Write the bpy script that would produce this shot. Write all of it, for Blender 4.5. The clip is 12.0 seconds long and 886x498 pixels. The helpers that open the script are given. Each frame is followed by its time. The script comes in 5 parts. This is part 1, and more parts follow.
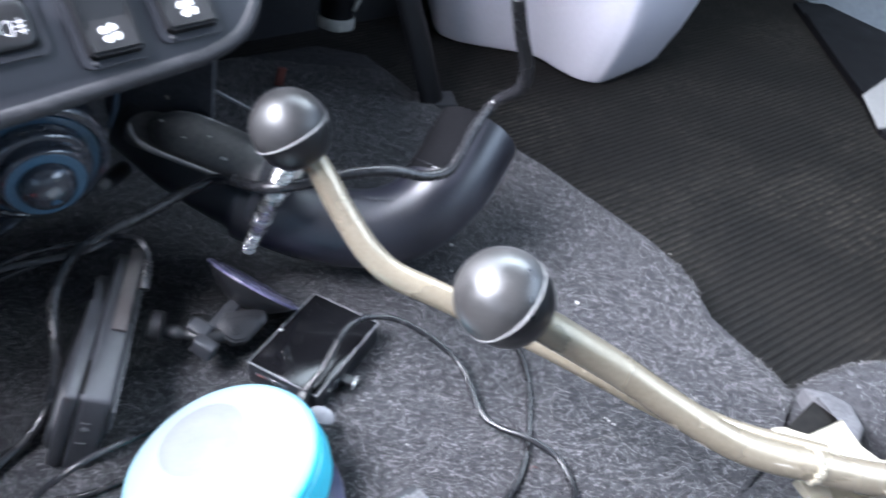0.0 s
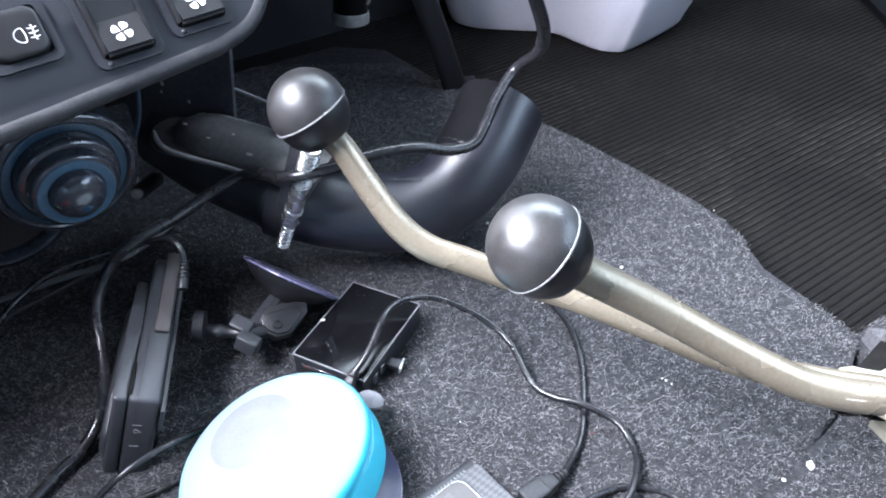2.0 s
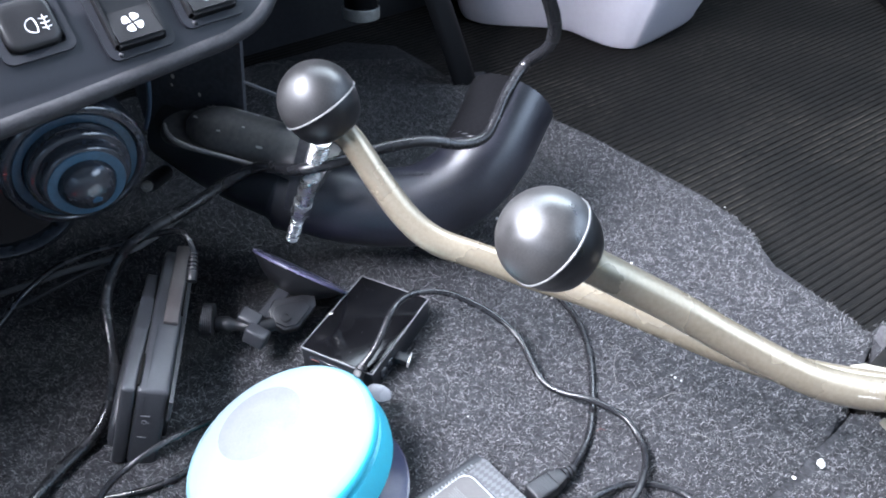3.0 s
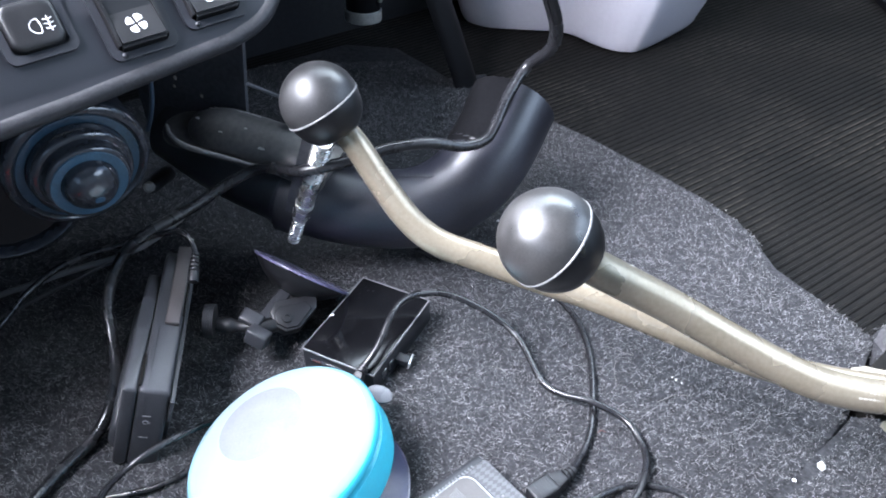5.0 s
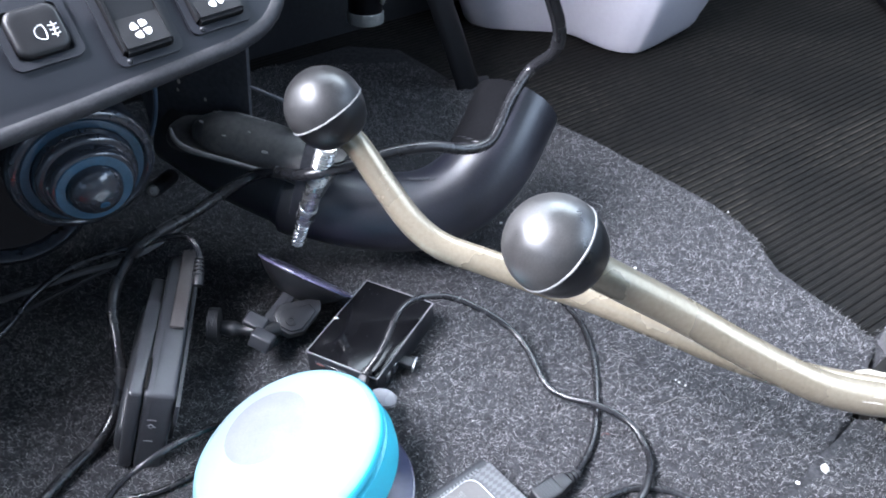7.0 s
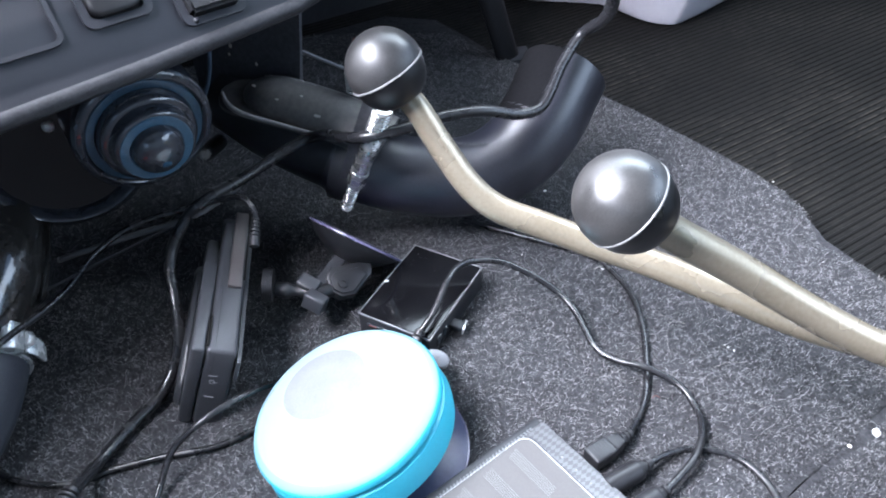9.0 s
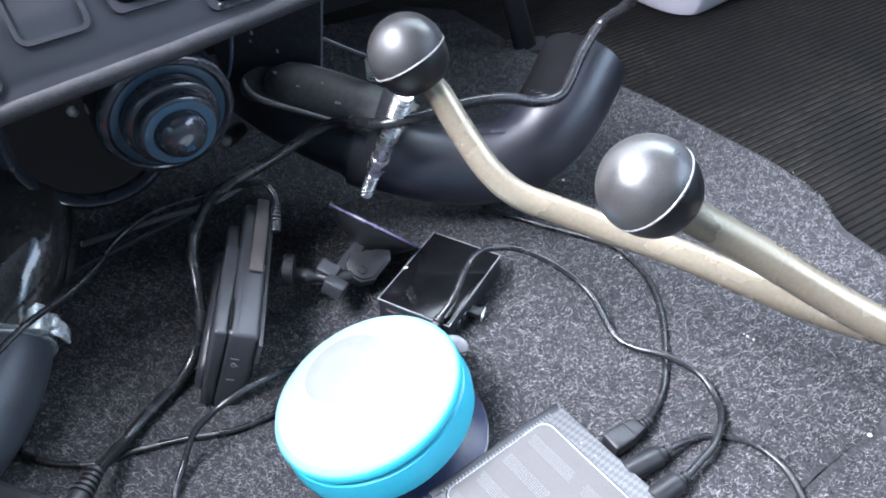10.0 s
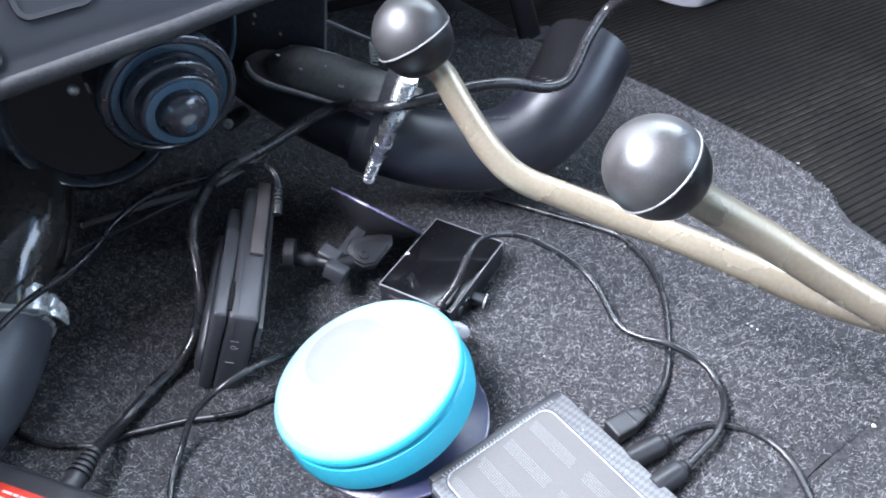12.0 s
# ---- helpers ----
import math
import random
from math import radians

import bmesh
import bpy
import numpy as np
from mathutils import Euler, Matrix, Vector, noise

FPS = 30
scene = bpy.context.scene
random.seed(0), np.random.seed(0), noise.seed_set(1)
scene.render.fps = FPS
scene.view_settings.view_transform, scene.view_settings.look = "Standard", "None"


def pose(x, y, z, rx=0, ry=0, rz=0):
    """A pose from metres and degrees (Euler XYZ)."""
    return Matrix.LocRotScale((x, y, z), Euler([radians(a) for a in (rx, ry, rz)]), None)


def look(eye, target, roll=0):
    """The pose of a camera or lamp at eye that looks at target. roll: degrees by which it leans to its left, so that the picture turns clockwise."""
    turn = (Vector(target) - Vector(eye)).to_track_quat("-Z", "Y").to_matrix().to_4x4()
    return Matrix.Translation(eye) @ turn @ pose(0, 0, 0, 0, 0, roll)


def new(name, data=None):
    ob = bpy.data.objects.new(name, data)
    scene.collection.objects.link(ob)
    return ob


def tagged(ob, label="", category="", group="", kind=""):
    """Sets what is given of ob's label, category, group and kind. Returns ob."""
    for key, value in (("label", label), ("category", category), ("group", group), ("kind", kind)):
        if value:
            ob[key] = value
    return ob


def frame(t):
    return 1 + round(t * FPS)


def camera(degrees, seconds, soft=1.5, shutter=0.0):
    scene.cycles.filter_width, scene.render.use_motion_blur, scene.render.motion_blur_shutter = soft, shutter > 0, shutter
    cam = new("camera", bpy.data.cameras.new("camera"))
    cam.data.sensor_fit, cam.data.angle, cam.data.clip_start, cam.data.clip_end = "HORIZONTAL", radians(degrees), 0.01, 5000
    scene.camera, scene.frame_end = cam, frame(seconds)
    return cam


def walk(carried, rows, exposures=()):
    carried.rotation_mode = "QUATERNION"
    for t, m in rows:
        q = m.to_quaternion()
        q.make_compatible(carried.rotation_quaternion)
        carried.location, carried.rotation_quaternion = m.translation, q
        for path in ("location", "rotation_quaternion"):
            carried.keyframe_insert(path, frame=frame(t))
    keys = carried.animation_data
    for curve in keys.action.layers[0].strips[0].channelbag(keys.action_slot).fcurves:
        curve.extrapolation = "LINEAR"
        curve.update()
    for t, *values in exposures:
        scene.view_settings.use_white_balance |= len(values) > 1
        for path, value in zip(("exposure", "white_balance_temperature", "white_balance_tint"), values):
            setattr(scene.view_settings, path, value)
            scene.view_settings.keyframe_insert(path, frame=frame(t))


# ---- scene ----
cam = camera(59.98, 12.0, soft=1.9, shutter=0.5)
PATH = [
    (0.0, -0.0067, 0.0102, 0.4191, 49.24, -5.83, -0.31),
    (0.5, 0.0338, 0.0197, 0.4069, 48.70, -4.87, -4.77),
    (1.0, 0.0362, 0.0182, 0.3993, 49.41, -2.67, -5.66),
    (1.5, 0.0122, 0.0087, 0.3945, 49.63, -0.31, -3.27),
    (2.0, 0.0006, 0.0024, 0.3960, 49.92, 0.75, -1.55),
    (2.5, -0.0000, 0.0012, 0.3927, 49.60, 0.84, -0.86),
    (3.0, 0.0006, 0.0015, 0.3927, 49.85, 0.87, -0.77),
    (5.0, 0.0000, 0.0000, 0.3924, 50.11, 0.74, -0.62),
    (5.5, -0.0002, 0.0010, 0.3926, 49.88, 0.65, -0.64),
    (6.0, 0.0005, 0.0011, 0.3938, 50.03, 0.84, -0.46),
    (6.5, 0.0002, 0.0014, 0.3948, 50.09, 0.76, -0.72),
    (8.5, -0.0199, -0.0051, 0.3958, 49.09, 1.28, 0.01),
    (9.0, -0.0267, -0.0093, 0.3903, 48.56, 1.17, 0.48),
    (9.5, -0.0301, -0.0119, 0.3854, 47.94, 1.31, 1.01),
    (10.0, -0.0320, -0.0139, 0.3878, 48.15, 1.44, 1.39),
    (10.5, -0.0342, -0.0157, 0.3806, 48.20, 1.23, 1.67),
    (11.0, -0.0338, -0.0159, 0.3814, 48.06, 1.16, 1.93),
    (11.5, -0.0338, -0.0161, 0.3802, 47.86, 1.04, 1.83),
    (12.0, -0.0337, -0.0157, 0.3798, 47.88, 0.94, 1.84),
]
walk(cam, [(t, pose(x, y, z, rx, ry, rz)) for t, x, y, z, rx, ry, rz in PATH],
     exposures=[(0.0, 0.65), (3.0, 0.61), (8.3, 0.61), (10.5, 0.73), (12.0, 0.73)])

# world, windows' light and exposure
world = bpy.data.worlds.new("overcast_sky")
scene.world = world
world.use_nodes = True
wn = world.node_tree.nodes
sky = wn.new("ShaderNodeTexSky")
sky.sky_type, sky.sun_disc = "NISHITA", False
sky.sun_elevation, sky.sun_rotation = radians(48), radians(-80)
wn["Background"].inputs["Strength"].default_value = 0.3
world.node_tree.links.new(sky.outputs[0], wn["Background"].inputs["Color"])

sun = new("sun", bpy.data.lights.new("sun", "SUN"))
sun.data.energy, sun.data.angle, sun.data.color = 0.6, radians(30), (1.0, 0.96, 0.9)
sun.matrix_world = look((-1.2, -0.2, 1.3), (0, 0.25, 0))


def window_light(name, eye, target, sx, sy, watts, color):
    la = bpy.data.lights.new(name, "AREA")
    la.shape, la.size, la.size_y, la.energy, la.color = "RECTANGLE", sx, sy, watts, color
    ob = new(name, la)
    ob.matrix_world = look(eye, target)
    return ob


window_light("side_window_light", (-0.69, 0.11, 0.97), (0.04, 0.30, 0.0), 0.72, 0.80, 102.0, (0.83, 0.862, 1.0))
window_light("windscreen_light", (0.12, 0.98, 1.0), (0.1, 0.2, 0.1), 1.5, 0.45, 24.0, (0.74, 0.87, 1.0))
window_light("far_window_light", (0.98, 0.22, 0.66), (-0.05, 0.33, 0.10), 0.9, 0.36, 3.5, (0.66, 0.80, 1.0))



# ---- materials ----
def surface(name, color, rough=0.5, metal=0.0, vary=0.25, scale=60.0, fine=900.0, bump=0.15, dist=0.0006, spec=0.5, coat=0.0, rvary=0.15, tint=None, transmission=0.0, island=0.0, objrand=0.0):
    m = bpy.data.materials.new(name)
    m.use_nodes = True
    nt = m.node_tree
    n, l = nt.nodes, nt.links
    b = n["Principled BSDF"]
    tc = n.new("ShaderNodeTexCoord")
    big, small = n.new("ShaderNodeTexNoise"), n.new("ShaderNodeTexNoise")
    big.inputs["Scale"].default_value, big.inputs["Detail"].default_value = scale, 5
    small.inputs["Scale"].default_value, small.inputs["Detail"].default_value = fine, 4
    l.new(tc.outputs["Object"], big.inputs["Vector"])
    l.new(tc.outputs["Object"], small.inputs["Vector"])
    mix = n.new("ShaderNodeMix")
    mix.data_type = "RGBA"
    other = tint or tuple(min(1.0, c * (1 + vary) + 0.01 * vary) for c in color)
    mix.inputs["A"].default_value = (*[c * (1 - vary) for c in color], 1)
    mix.inputs["B"].default_value = (*other, 1)
    add = n.new("ShaderNodeMath")
    add.operation = "MULTIPLY_ADD"
    add.inputs[1].default_value, add.inputs[2].default_value = 0.5, 0.0
    l.new(small.outputs["Fac"], add.inputs[0])
    add2 = n.new("ShaderNodeMath")
    add2.operation = "MULTIPLY_ADD"
    add2.inputs[1].default_value = 0.5
    l.new(big.outputs["Fac"], add2.inputs[0])
    l.new(add.outputs[0], add2.inputs[2])
    fac = add2.outputs[0]
    if island or objrand:
        geo = n.new("ShaderNodeNewGeometry") if island else n.new("ShaderNodeObjectInfo")
        a3 = n.new("ShaderNodeMath")
        a3.operation = "MULTIPLY_ADD"
        a3.inputs[1].default_value = island or objrand
        l.new(geo.outputs["Random Per Island" if island else "Random"], a3.inputs[0])
        a4 = n.new("ShaderNodeMath")
        a4.operation = "MULTIPLY"
        a4.inputs[1].default_value = 1 - (island or objrand)
        l.new(fac, a4.inputs[0])
        l.new(a4.outputs[0], a3.inputs[2])
        fac = a3.outputs[0]
    ramp = n.new("ShaderNodeMapRange")
    ramp.inputs["From Min"].default_value, ramp.inputs["From Max"].default_value = (0.3, 0.7) if not island else (0.22, 0.98)
    l.new(fac, ramp.inputs["Value"])
    l.new(ramp.outputs[0], mix.inputs["Factor"])
    l.new(mix.outputs["Result"], b.inputs["Base Color"])
    rr = n.new("ShaderNodeMapRange")
    rr.inputs["From Min"].default_value, rr.inputs["From Max"].default_value = 0.3, 0.7
    rr.inputs["To Min"].default_value, rr.inputs["To Max"].default_value = max(0.03, rough - rvary * 0.5), min(1.0, rough + rvary * 0.5)
    l.new(big.outputs["Fac"], rr.inputs["Value"])
    l.new(rr.outputs[0], b.inputs["Roughness"])
    b.inputs["Metallic"].default_value = metal
    b.inputs["Specular IOR Level"].default_value = spec
    b.inputs["Coat Weight"].default_value = coat
    b.inputs["Coat Roughness"].default_value = 0.08
    b.inputs["Transmission Weight"].default_value = transmission
    if bump:
        bn = n.new("ShaderNodeBump")
        bn.inputs["Strength"].default_value, bn.inputs["Distance"].default_value = bump, dist
        l.new(small.outputs["Fac"], bn.inputs["Height"])
        l.new(bn.outputs[0], b.inputs["Normal"])
    return m


M_CARPET = surface("grey_needle_felt", (0.042, 0.0420, 0.0458), 0.95, vary=0.65, scale=170, fine=520, bump=0.9, dist=0.002, spec=0.15)
M_FIBRE = surface("felt_fibres", (0.034, 0.0338, 0.0368), 0.9, vary=0.65, scale=190, fine=420, bump=0, spec=0.15, tint=(0.42, 0.414, 0.425), island=0.62)
M_MAT = surface("ribbed_black_rubber", (0.0055, 0.0051, 0.0050), 0.7, vary=0.5, scale=9, fine=160, bump=0.35, spec=0.15, tint=(0.015, 0.0135, 0.012))
# far knob: darker copy, the dashboard's shade put into its colour
M_KNOBSHADED = surface("satin_black_knob_shaded", (0.016, 0.0155, 0.016), 0.41, vary=0.5, scale=45, fine=1100, bump=0.14, dist=0.0003, spec=0.66, rvary=0.3)
# near knob: paler copy for its fuller light and its worn top
M_KNOBLITWORN = surface("worn_knob_lit", (0.034, 0.0325, 0.032), 0.40, vary=0.45, scale=60, fine=1100, bump=0.14, dist=0.0003, spec=0.9, rvary=0.3)
M_KNOBLOW = surface("black_rubber_skirt", (0.007, 0.007, 0.008), 0.34, vary=0.4, scale=60, fine=1200, bump=0.08, dist=0.0003, spec=0.5)
M_SEAM = surface("pale_seam", (0.20, 0.20, 0.20), 0.4, vary=0.2)
M_LEVER = surface("champagne_paint", (0.335, 0.282, 0.205), 0.26, metal=0.5, vary=0.10, tint=(0.41, 0.352, 0.265), scale=26, fine=500, bump=0.06, dist=0.0004, rvary=0.15)
M_CAST = surface("cream_painted_casting", (0.40, 0.365, 0.285), 0.40, metal=0.2, vary=0.14, scale=50, fine=420, bump=0.2, dist=0.0006)
M_STEEL = surface("zinc_plated_steel", (0.72, 0.72, 0.70), 0.27, metal=0.55, vary=0.2, scale=120, fine=800, bump=0.1, dist=0.0003)
M_CLAMP = surface("bright_clamp_steel", (0.62, 0.615, 0.60), 0.27, metal=0.9, vary=0.25, scale=160, fine=900, bump=0.25, dist=0.0004)
M_BOLT = surface("dull_zinc", (0.42, 0.43, 0.41), 0.4, metal=0.6, vary=0.3, scale=120, fine=800, bump=0.15, dist=0.0003)
# bluish base and tint put the duct's cool sheen into its colour
M_DUCT = surface("black_moulded_duct", (0.007, 0.0075, 0.012), 0.41, vary=0.5, scale=22, fine=800, bump=0.12, dist=0.0004, spec=0.85, rvary=0.2, tint=(0.024, 0.025, 0.038))
M_GLOSS = surface("glossy_black_enamel", (0.030, 0.034, 0.043), 0.16, vary=0.3, scale=30, fine=300, bump=0.04, dist=0.0004, spec=0.7, coat=0.7)
M_PIPE = surface("black_brown_enamel", (0.030, 0.028, 0.026), 0.13, vary=0.4, scale=30, fine=300, bump=0.05, dist=0.0004, spec=0.7, coat=0.6)
M_HOSE = surface("blue_black_hose_rubber", (0.050, 0.053, 0.064), 0.42, vary=0.3, scale=40, fine=700, bump=0.08, dist=0.0004, spec=0.7)
M_BLUE = surface("dull_blue_paint", (0.022, 0.082, 0.140), 0.38, vary=0.3, scale=80, fine=700, bump=0.05)
M_BLUEDULL = surface("darker_blue_paint", (0.012, 0.046, 0.084), 0.34, vary=0.45, scale=60, fine=700, bump=0.05)
M_DASH = surface("charcoal_grained_plastic", (0.0135, 0.0150, 0.0200), 0.52, vary=0.18, scale=25, fine=1500, bump=0.35, dist=0.0003, spec=0.4)
M_DASHEDGE = surface("worn_grey_edge", (0.020, 0.021, 0.026), 0.55, vary=0.5, scale=190, fine=620, bump=0.35, dist=0.0006, tint=(0.036, 0.0355, 0.040))
M_SWITCH = surface("dark_switch_plastic", (0.0125, 0.0125, 0.0138), 0.38, vary=0.2, scale=60, fine=1200, bump=0.12, dist=0.0002, spec=0.5)
M_ICON = surface("white_icon_paint", (0.85, 0.85, 0.85), 0.5, vary=0.04, bump=0)
M_BLACK = surface("matt_black_plastic", (0.021, 0.022, 0.026), 0.42, vary=0.3, scale=50, fine=1100, bump=0.15, dist=0.0003)
M_DEVICE = surface("graphite_plastic", (0.040, 0.041, 0.047), 0.40, vary=0.3, scale=40, fine=1300, bump=0.12, dist=0.0003)
M_BOX = surface("piano_black_plastic", (0.004, 0.004, 0.005), 0.11, vary=0.4, scale=35, fine=400, bump=0.02, dist=0.0002, spec=0.35)
M_EDGE = surface("pale_grey_edge", (0.2, 0.2, 0.21), 0.45, vary=0.4, scale=90)
M_CABLE = surface("black_cable_sheath", (0.016, 0.016, 0.018), 0.26, vary=0.25, scale=60, fine=900, bump=0.05, dist=0.0003, spec=0.55)
M_PLUG = surface("satin_black_plug_moulding", (0.017, 0.017, 0.0195), 0.42, vary=0.3, scale=90, fine=1300, bump=0.15, dist=0.0003, spec=0.5)
M_GREYCABLE = surface("grey_cable_sheath", (0.10, 0.10, 0.105), 0.45, vary=0.25, scale=60, fine=900, bump=0.05)
M_SPK = surface("white_silicone", (0.275, 0.330, 0.352), 0.55, vary=0.03, scale=25, fine=500, bump=0.04, dist=0.0003)
M_SPKMARK = surface("grey_speaker_grille_patch", (0.218, 0.226, 0.240), 0.75, spec=0.15, vary=0.12, scale=80, fine=900, bump=0.03)
M_SPKRIM = surface("pale_cyan_silicone_edge", (0.24, 0.46, 0.53), 0.45, vary=0.05, scale=30, fine=500, bump=0.04, dist=0.0003)
M_CYAN = surface("sky_blue_silicone", (0.04, 0.56, 0.74), 0.45, vary=0.06, scale=30, fine=600, bump=0.04, dist=0.0003)
M_CUP = surface("smoky_blue_vinyl", (0.075, 0.080, 0.165), 0.3, vary=0.2, scale=25, fine=300, bump=0.02, spec=0.3, transmission=0.35)
M_CUPRIM = surface("violet_vinyl_rim", (0.135, 0.125, 0.20), 0.25, vary=0.2, scale=40)
M_JUG = surface("milky_polyethylene", (0.64, 0.62, 0.68), 0.38, vary=0.05, scale=12, fine=200, bump=0.03, dist=0.001)
M_PB = surface("grey_anodised_plate", (0.114, 0.110, 0.108), 0.6, spec=0.2, metal=0.0, vary=0.08, scale=30, fine=900, bump=0.05, dist=0.0002)
M_PBRIM = surface("chamfer_silver", (0.34, 0.34, 0.35), 0.3, metal=0.5, vary=0.2)
M_STRIPE = surface("pale_grey_print", (0.152, 0.151, 0.153), 0.45, vary=0.06, bump=0)
M_PRINTPALE = surface("worn_pale_print", (0.62, 0.58, 0.52), 0.5, vary=0.25, bump=0)
M_PRINT = surface("faded_label_print", (0.72, 0.60, 0.56), 0.5, vary=0.1, bump=0)
M_RED = surface("red_label", (0.55, 0.035, 0.02), 0.35, vary=0.1, scale=40, bump=0)
M_REDRAG = surface("faded_red_plastic", (0.13, 0.040, 0.034), 0.6, vary=0.3)
M_WHITEDULL = surface("grimy_white_plastic", (0.20, 0.195, 0.19), 0.55, vary=0.35, scale=40, fine=300, bump=0.1)
M_FELT = surface("pale_felt_backing", (0.115, 0.114, 0.121), 0.95, vary=0.4, scale=80, fine=600, bump=0.9, dist=0.002, spec=0.1)
# white lowered to grey for the shade in the far footwell
M_WHITE = surface("shade_dimmed_white_plastic", (0.25, 0.246, 0.243), 0.5, vary=0.18, scale=18, fine=300, bump=0.1)
M_DARK = surface("dark_painted_steel", (0.014, 0.0155, 0.0195), 0.5, vary=0.35, scale=10, fine=200, bump=0.2)
# trim and lining stay unseen; their blue tint cools the bounced light
M_TRIM = surface("bluish_bounce_trim", (0.125, 0.155, 0.18), 0.75, vary=0.2, scale=6, fine=150, bump=0.2)
M_LINING = surface("bluish_bounce_lining", (0.205, 0.24, 0.27), 0.9, vary=0.1, scale=6, fine=300, bump=0.2, spec=0.2)
M_SEAT = surface("blue_grey_vinyl", (0.007, 0.008, 0.0105), 0.6, vary=0.2, scale=8, fine=400, bump=0.3)
M_PLATE = surface("dusty_dark_plate", (0.042, 0.045, 0.054), 0.5, vary=0.5, scale=30, fine=300, bump=0.2, tint=(0.070, 0.073, 0.084))
M_TUBE = surface("blue_grey_tube", (0.05, 0.075, 0.11), 0.4, vary=0.2)
M_BRACKET = surface("dusty_black_steel", (0.072, 0.071, 0.074), 0.42, vary=0.4, scale=24, fine=260, bump=0.25, tint=(0.118, 0.110, 0.106))
M_CHIP = surface("pale_flange_line", (0.26, 0.245, 0.235), 0.5, vary=0.4, scale=150, fine=900, bump=0.2)
M_SPOT = surface("scraped_bare_metal", (0.42, 0.40, 0.385), 0.45, vary=0.4, scale=150, fine=900, bump=0.2)
M_CRUMB = surface("white_crumb", (0.75, 0.74, 0.70), 0.8, vary=0.1)
M_SILL = surface("glossy_black_board", (0.004, 0.004, 0.005), 0.5, vary=0.3, scale=20, spec=0.1)
# near-black skin that paints the shade on the duct's left side
M_DUCTSHADE = surface("black_duct_shade", (0.006, 0.006, 0.007), 0.9, vary=0.3, scale=30, fine=500, bump=0.2, spec=0.04)
M_FLAP = surface("brown_grey_rubber", (0.075, 0.064, 0.064), 0.6, vary=0.15)
M_TAB = surface("smoky_clear_vinyl", (0.15, 0.155, 0.17), 0.25, vary=0.1)
M_STRAW = surface("dry_grass", (0.30, 0.29, 0.27), 0.8, vary=0.2)


def rib_material():
    """Worn rib tops: black rubber with brown dust lying in patches."""
    m = surface("dusty_worn_rib", (0.006, 0.0056, 0.0054), 0.75, vary=0.4, scale=17, fine=140, bump=0.3, spec=0.15)
    n, l = m.node_tree.nodes, m.node_tree.links
    tc = n.new("ShaderNodeTexCoord")
    wide, spot = n.new("ShaderNodeTexNoise"), n.new("ShaderNodeTexNoise")
    wide.inputs["Scale"].default_value, wide.inputs["Detail"].default_value = 7.0, 3
    spot.inputs["Scale"].default_value, spot.inputs["Detail"].default_value = 95.0, 3
    mask, grain, both = n.new("ShaderNodeMapRange"), n.new("ShaderNodeMapRange"), n.new("ShaderNodeMath")
    mask.inputs["From Min"].default_value, mask.inputs["From Max"].default_value = 0.42, 0.66
    grain.inputs["From Min"].default_value, grain.inputs["From Max"].default_value = 0.36, 0.66
    both.operation = "MULTIPLY"
    for t_ in (wide, spot):
        l.new(tc.outputs["Object"], t_.inputs["Vector"])
    l.new(wide.outputs["Fac"], mask.inputs["Value"])
    l.new(spot.outputs["Fac"], grain.inputs["Value"])
    l.new(mask.outputs[0], both.inputs[0])
    l.new(grain.outputs[0], both.inputs[1])
    mix = n.new("ShaderNodeMix")
    mix.data_type = "RGBA"
    mix.inputs["A"].default_value, mix.inputs["B"].default_value = (0.0065, 0.0060, 0.0058, 1), (0.050, 0.044, 0.037, 1)
    l.new(both.outputs[0], mix.inputs["Factor"])
    l.new(mix.outputs["Result"], n["Principled BSDF"].inputs["Base Color"])
    return m


M_MATTOP = rib_material()


def carbon_material():
    m = surface("carbon_weave_print", (0.10, 0.103, 0.115), 0.36, vary=0.15, scale=40, fine=900, bump=0.0)
    n, l = m.node_tree.nodes, m.node_tree.links
    tc = n.new("ShaderNodeTexCoord")
    ch = n.new("ShaderNodeTexChecker")
    ch.inputs["Scale"].default_value = 480
    ch.inputs["Color1"].default_value, ch.inputs["Color2"].default_value = (0.082, 0.083, 0.088, 1), (0.128, 0.130, 0.136, 1)
    mp = n.new("ShaderNodeMapping")
    mp.inputs["Rotation"].default_value = (0, 0, radians(38))
    mp.inputs["Scale"].default_value = (1.0, 0.6, 1.0)
    l.new(tc.outputs["Object"], mp.inputs["Vector"])
    l.new(mp.outputs[0], ch.inputs["Vector"])
    l.new(ch.outputs["Color"], n["Principled BSDF"].inputs["Base Color"])
    return m


M_CARBON = carbon_material()


# ---- mesh helpers ----
def part(name, bm, material, parent=None, label="", smooth=True, angle=40):
    me = bpy.data.meshes.new(name)
    bmesh.ops.recalc_face_normals(bm, faces=bm.faces)
    bm.to_mesh(me)
    bm.free()
    me.materials.append(material)
    if smooth:
        for p in me.polygons:
            p.use_smooth = True
        me.set_sharp_from_angle(angle=radians(angle))
    ob = new(name, me)
    if parent:
        ob.parent = parent
    return tagged(ob, label)


def thing(name, label, category, at=(0, 0, 0), group="", kind=""):
    ob = new(name)
    ob.location = at
    ob.empty_display_size = 0.02
    return tagged(ob, label, category, group, kind)


def axes(origin, x, y, z):
    m = Matrix.Identity(4)
    for i, v in enumerate((x, y, z)):
        m.col[i][:3] = v
    m.col[3][:3] = origin
    return m


def frame_from_z(origin, z, hint=(0, 0, 1)):
    z = Vector(z).normalized()
    x = Vector(hint).cross(z)
    if x.length < 1e-4:
        x = Vector((1, 0, 0)).cross(z)
    x.normalize()
    return axes(origin, x, z.cross(x), z)


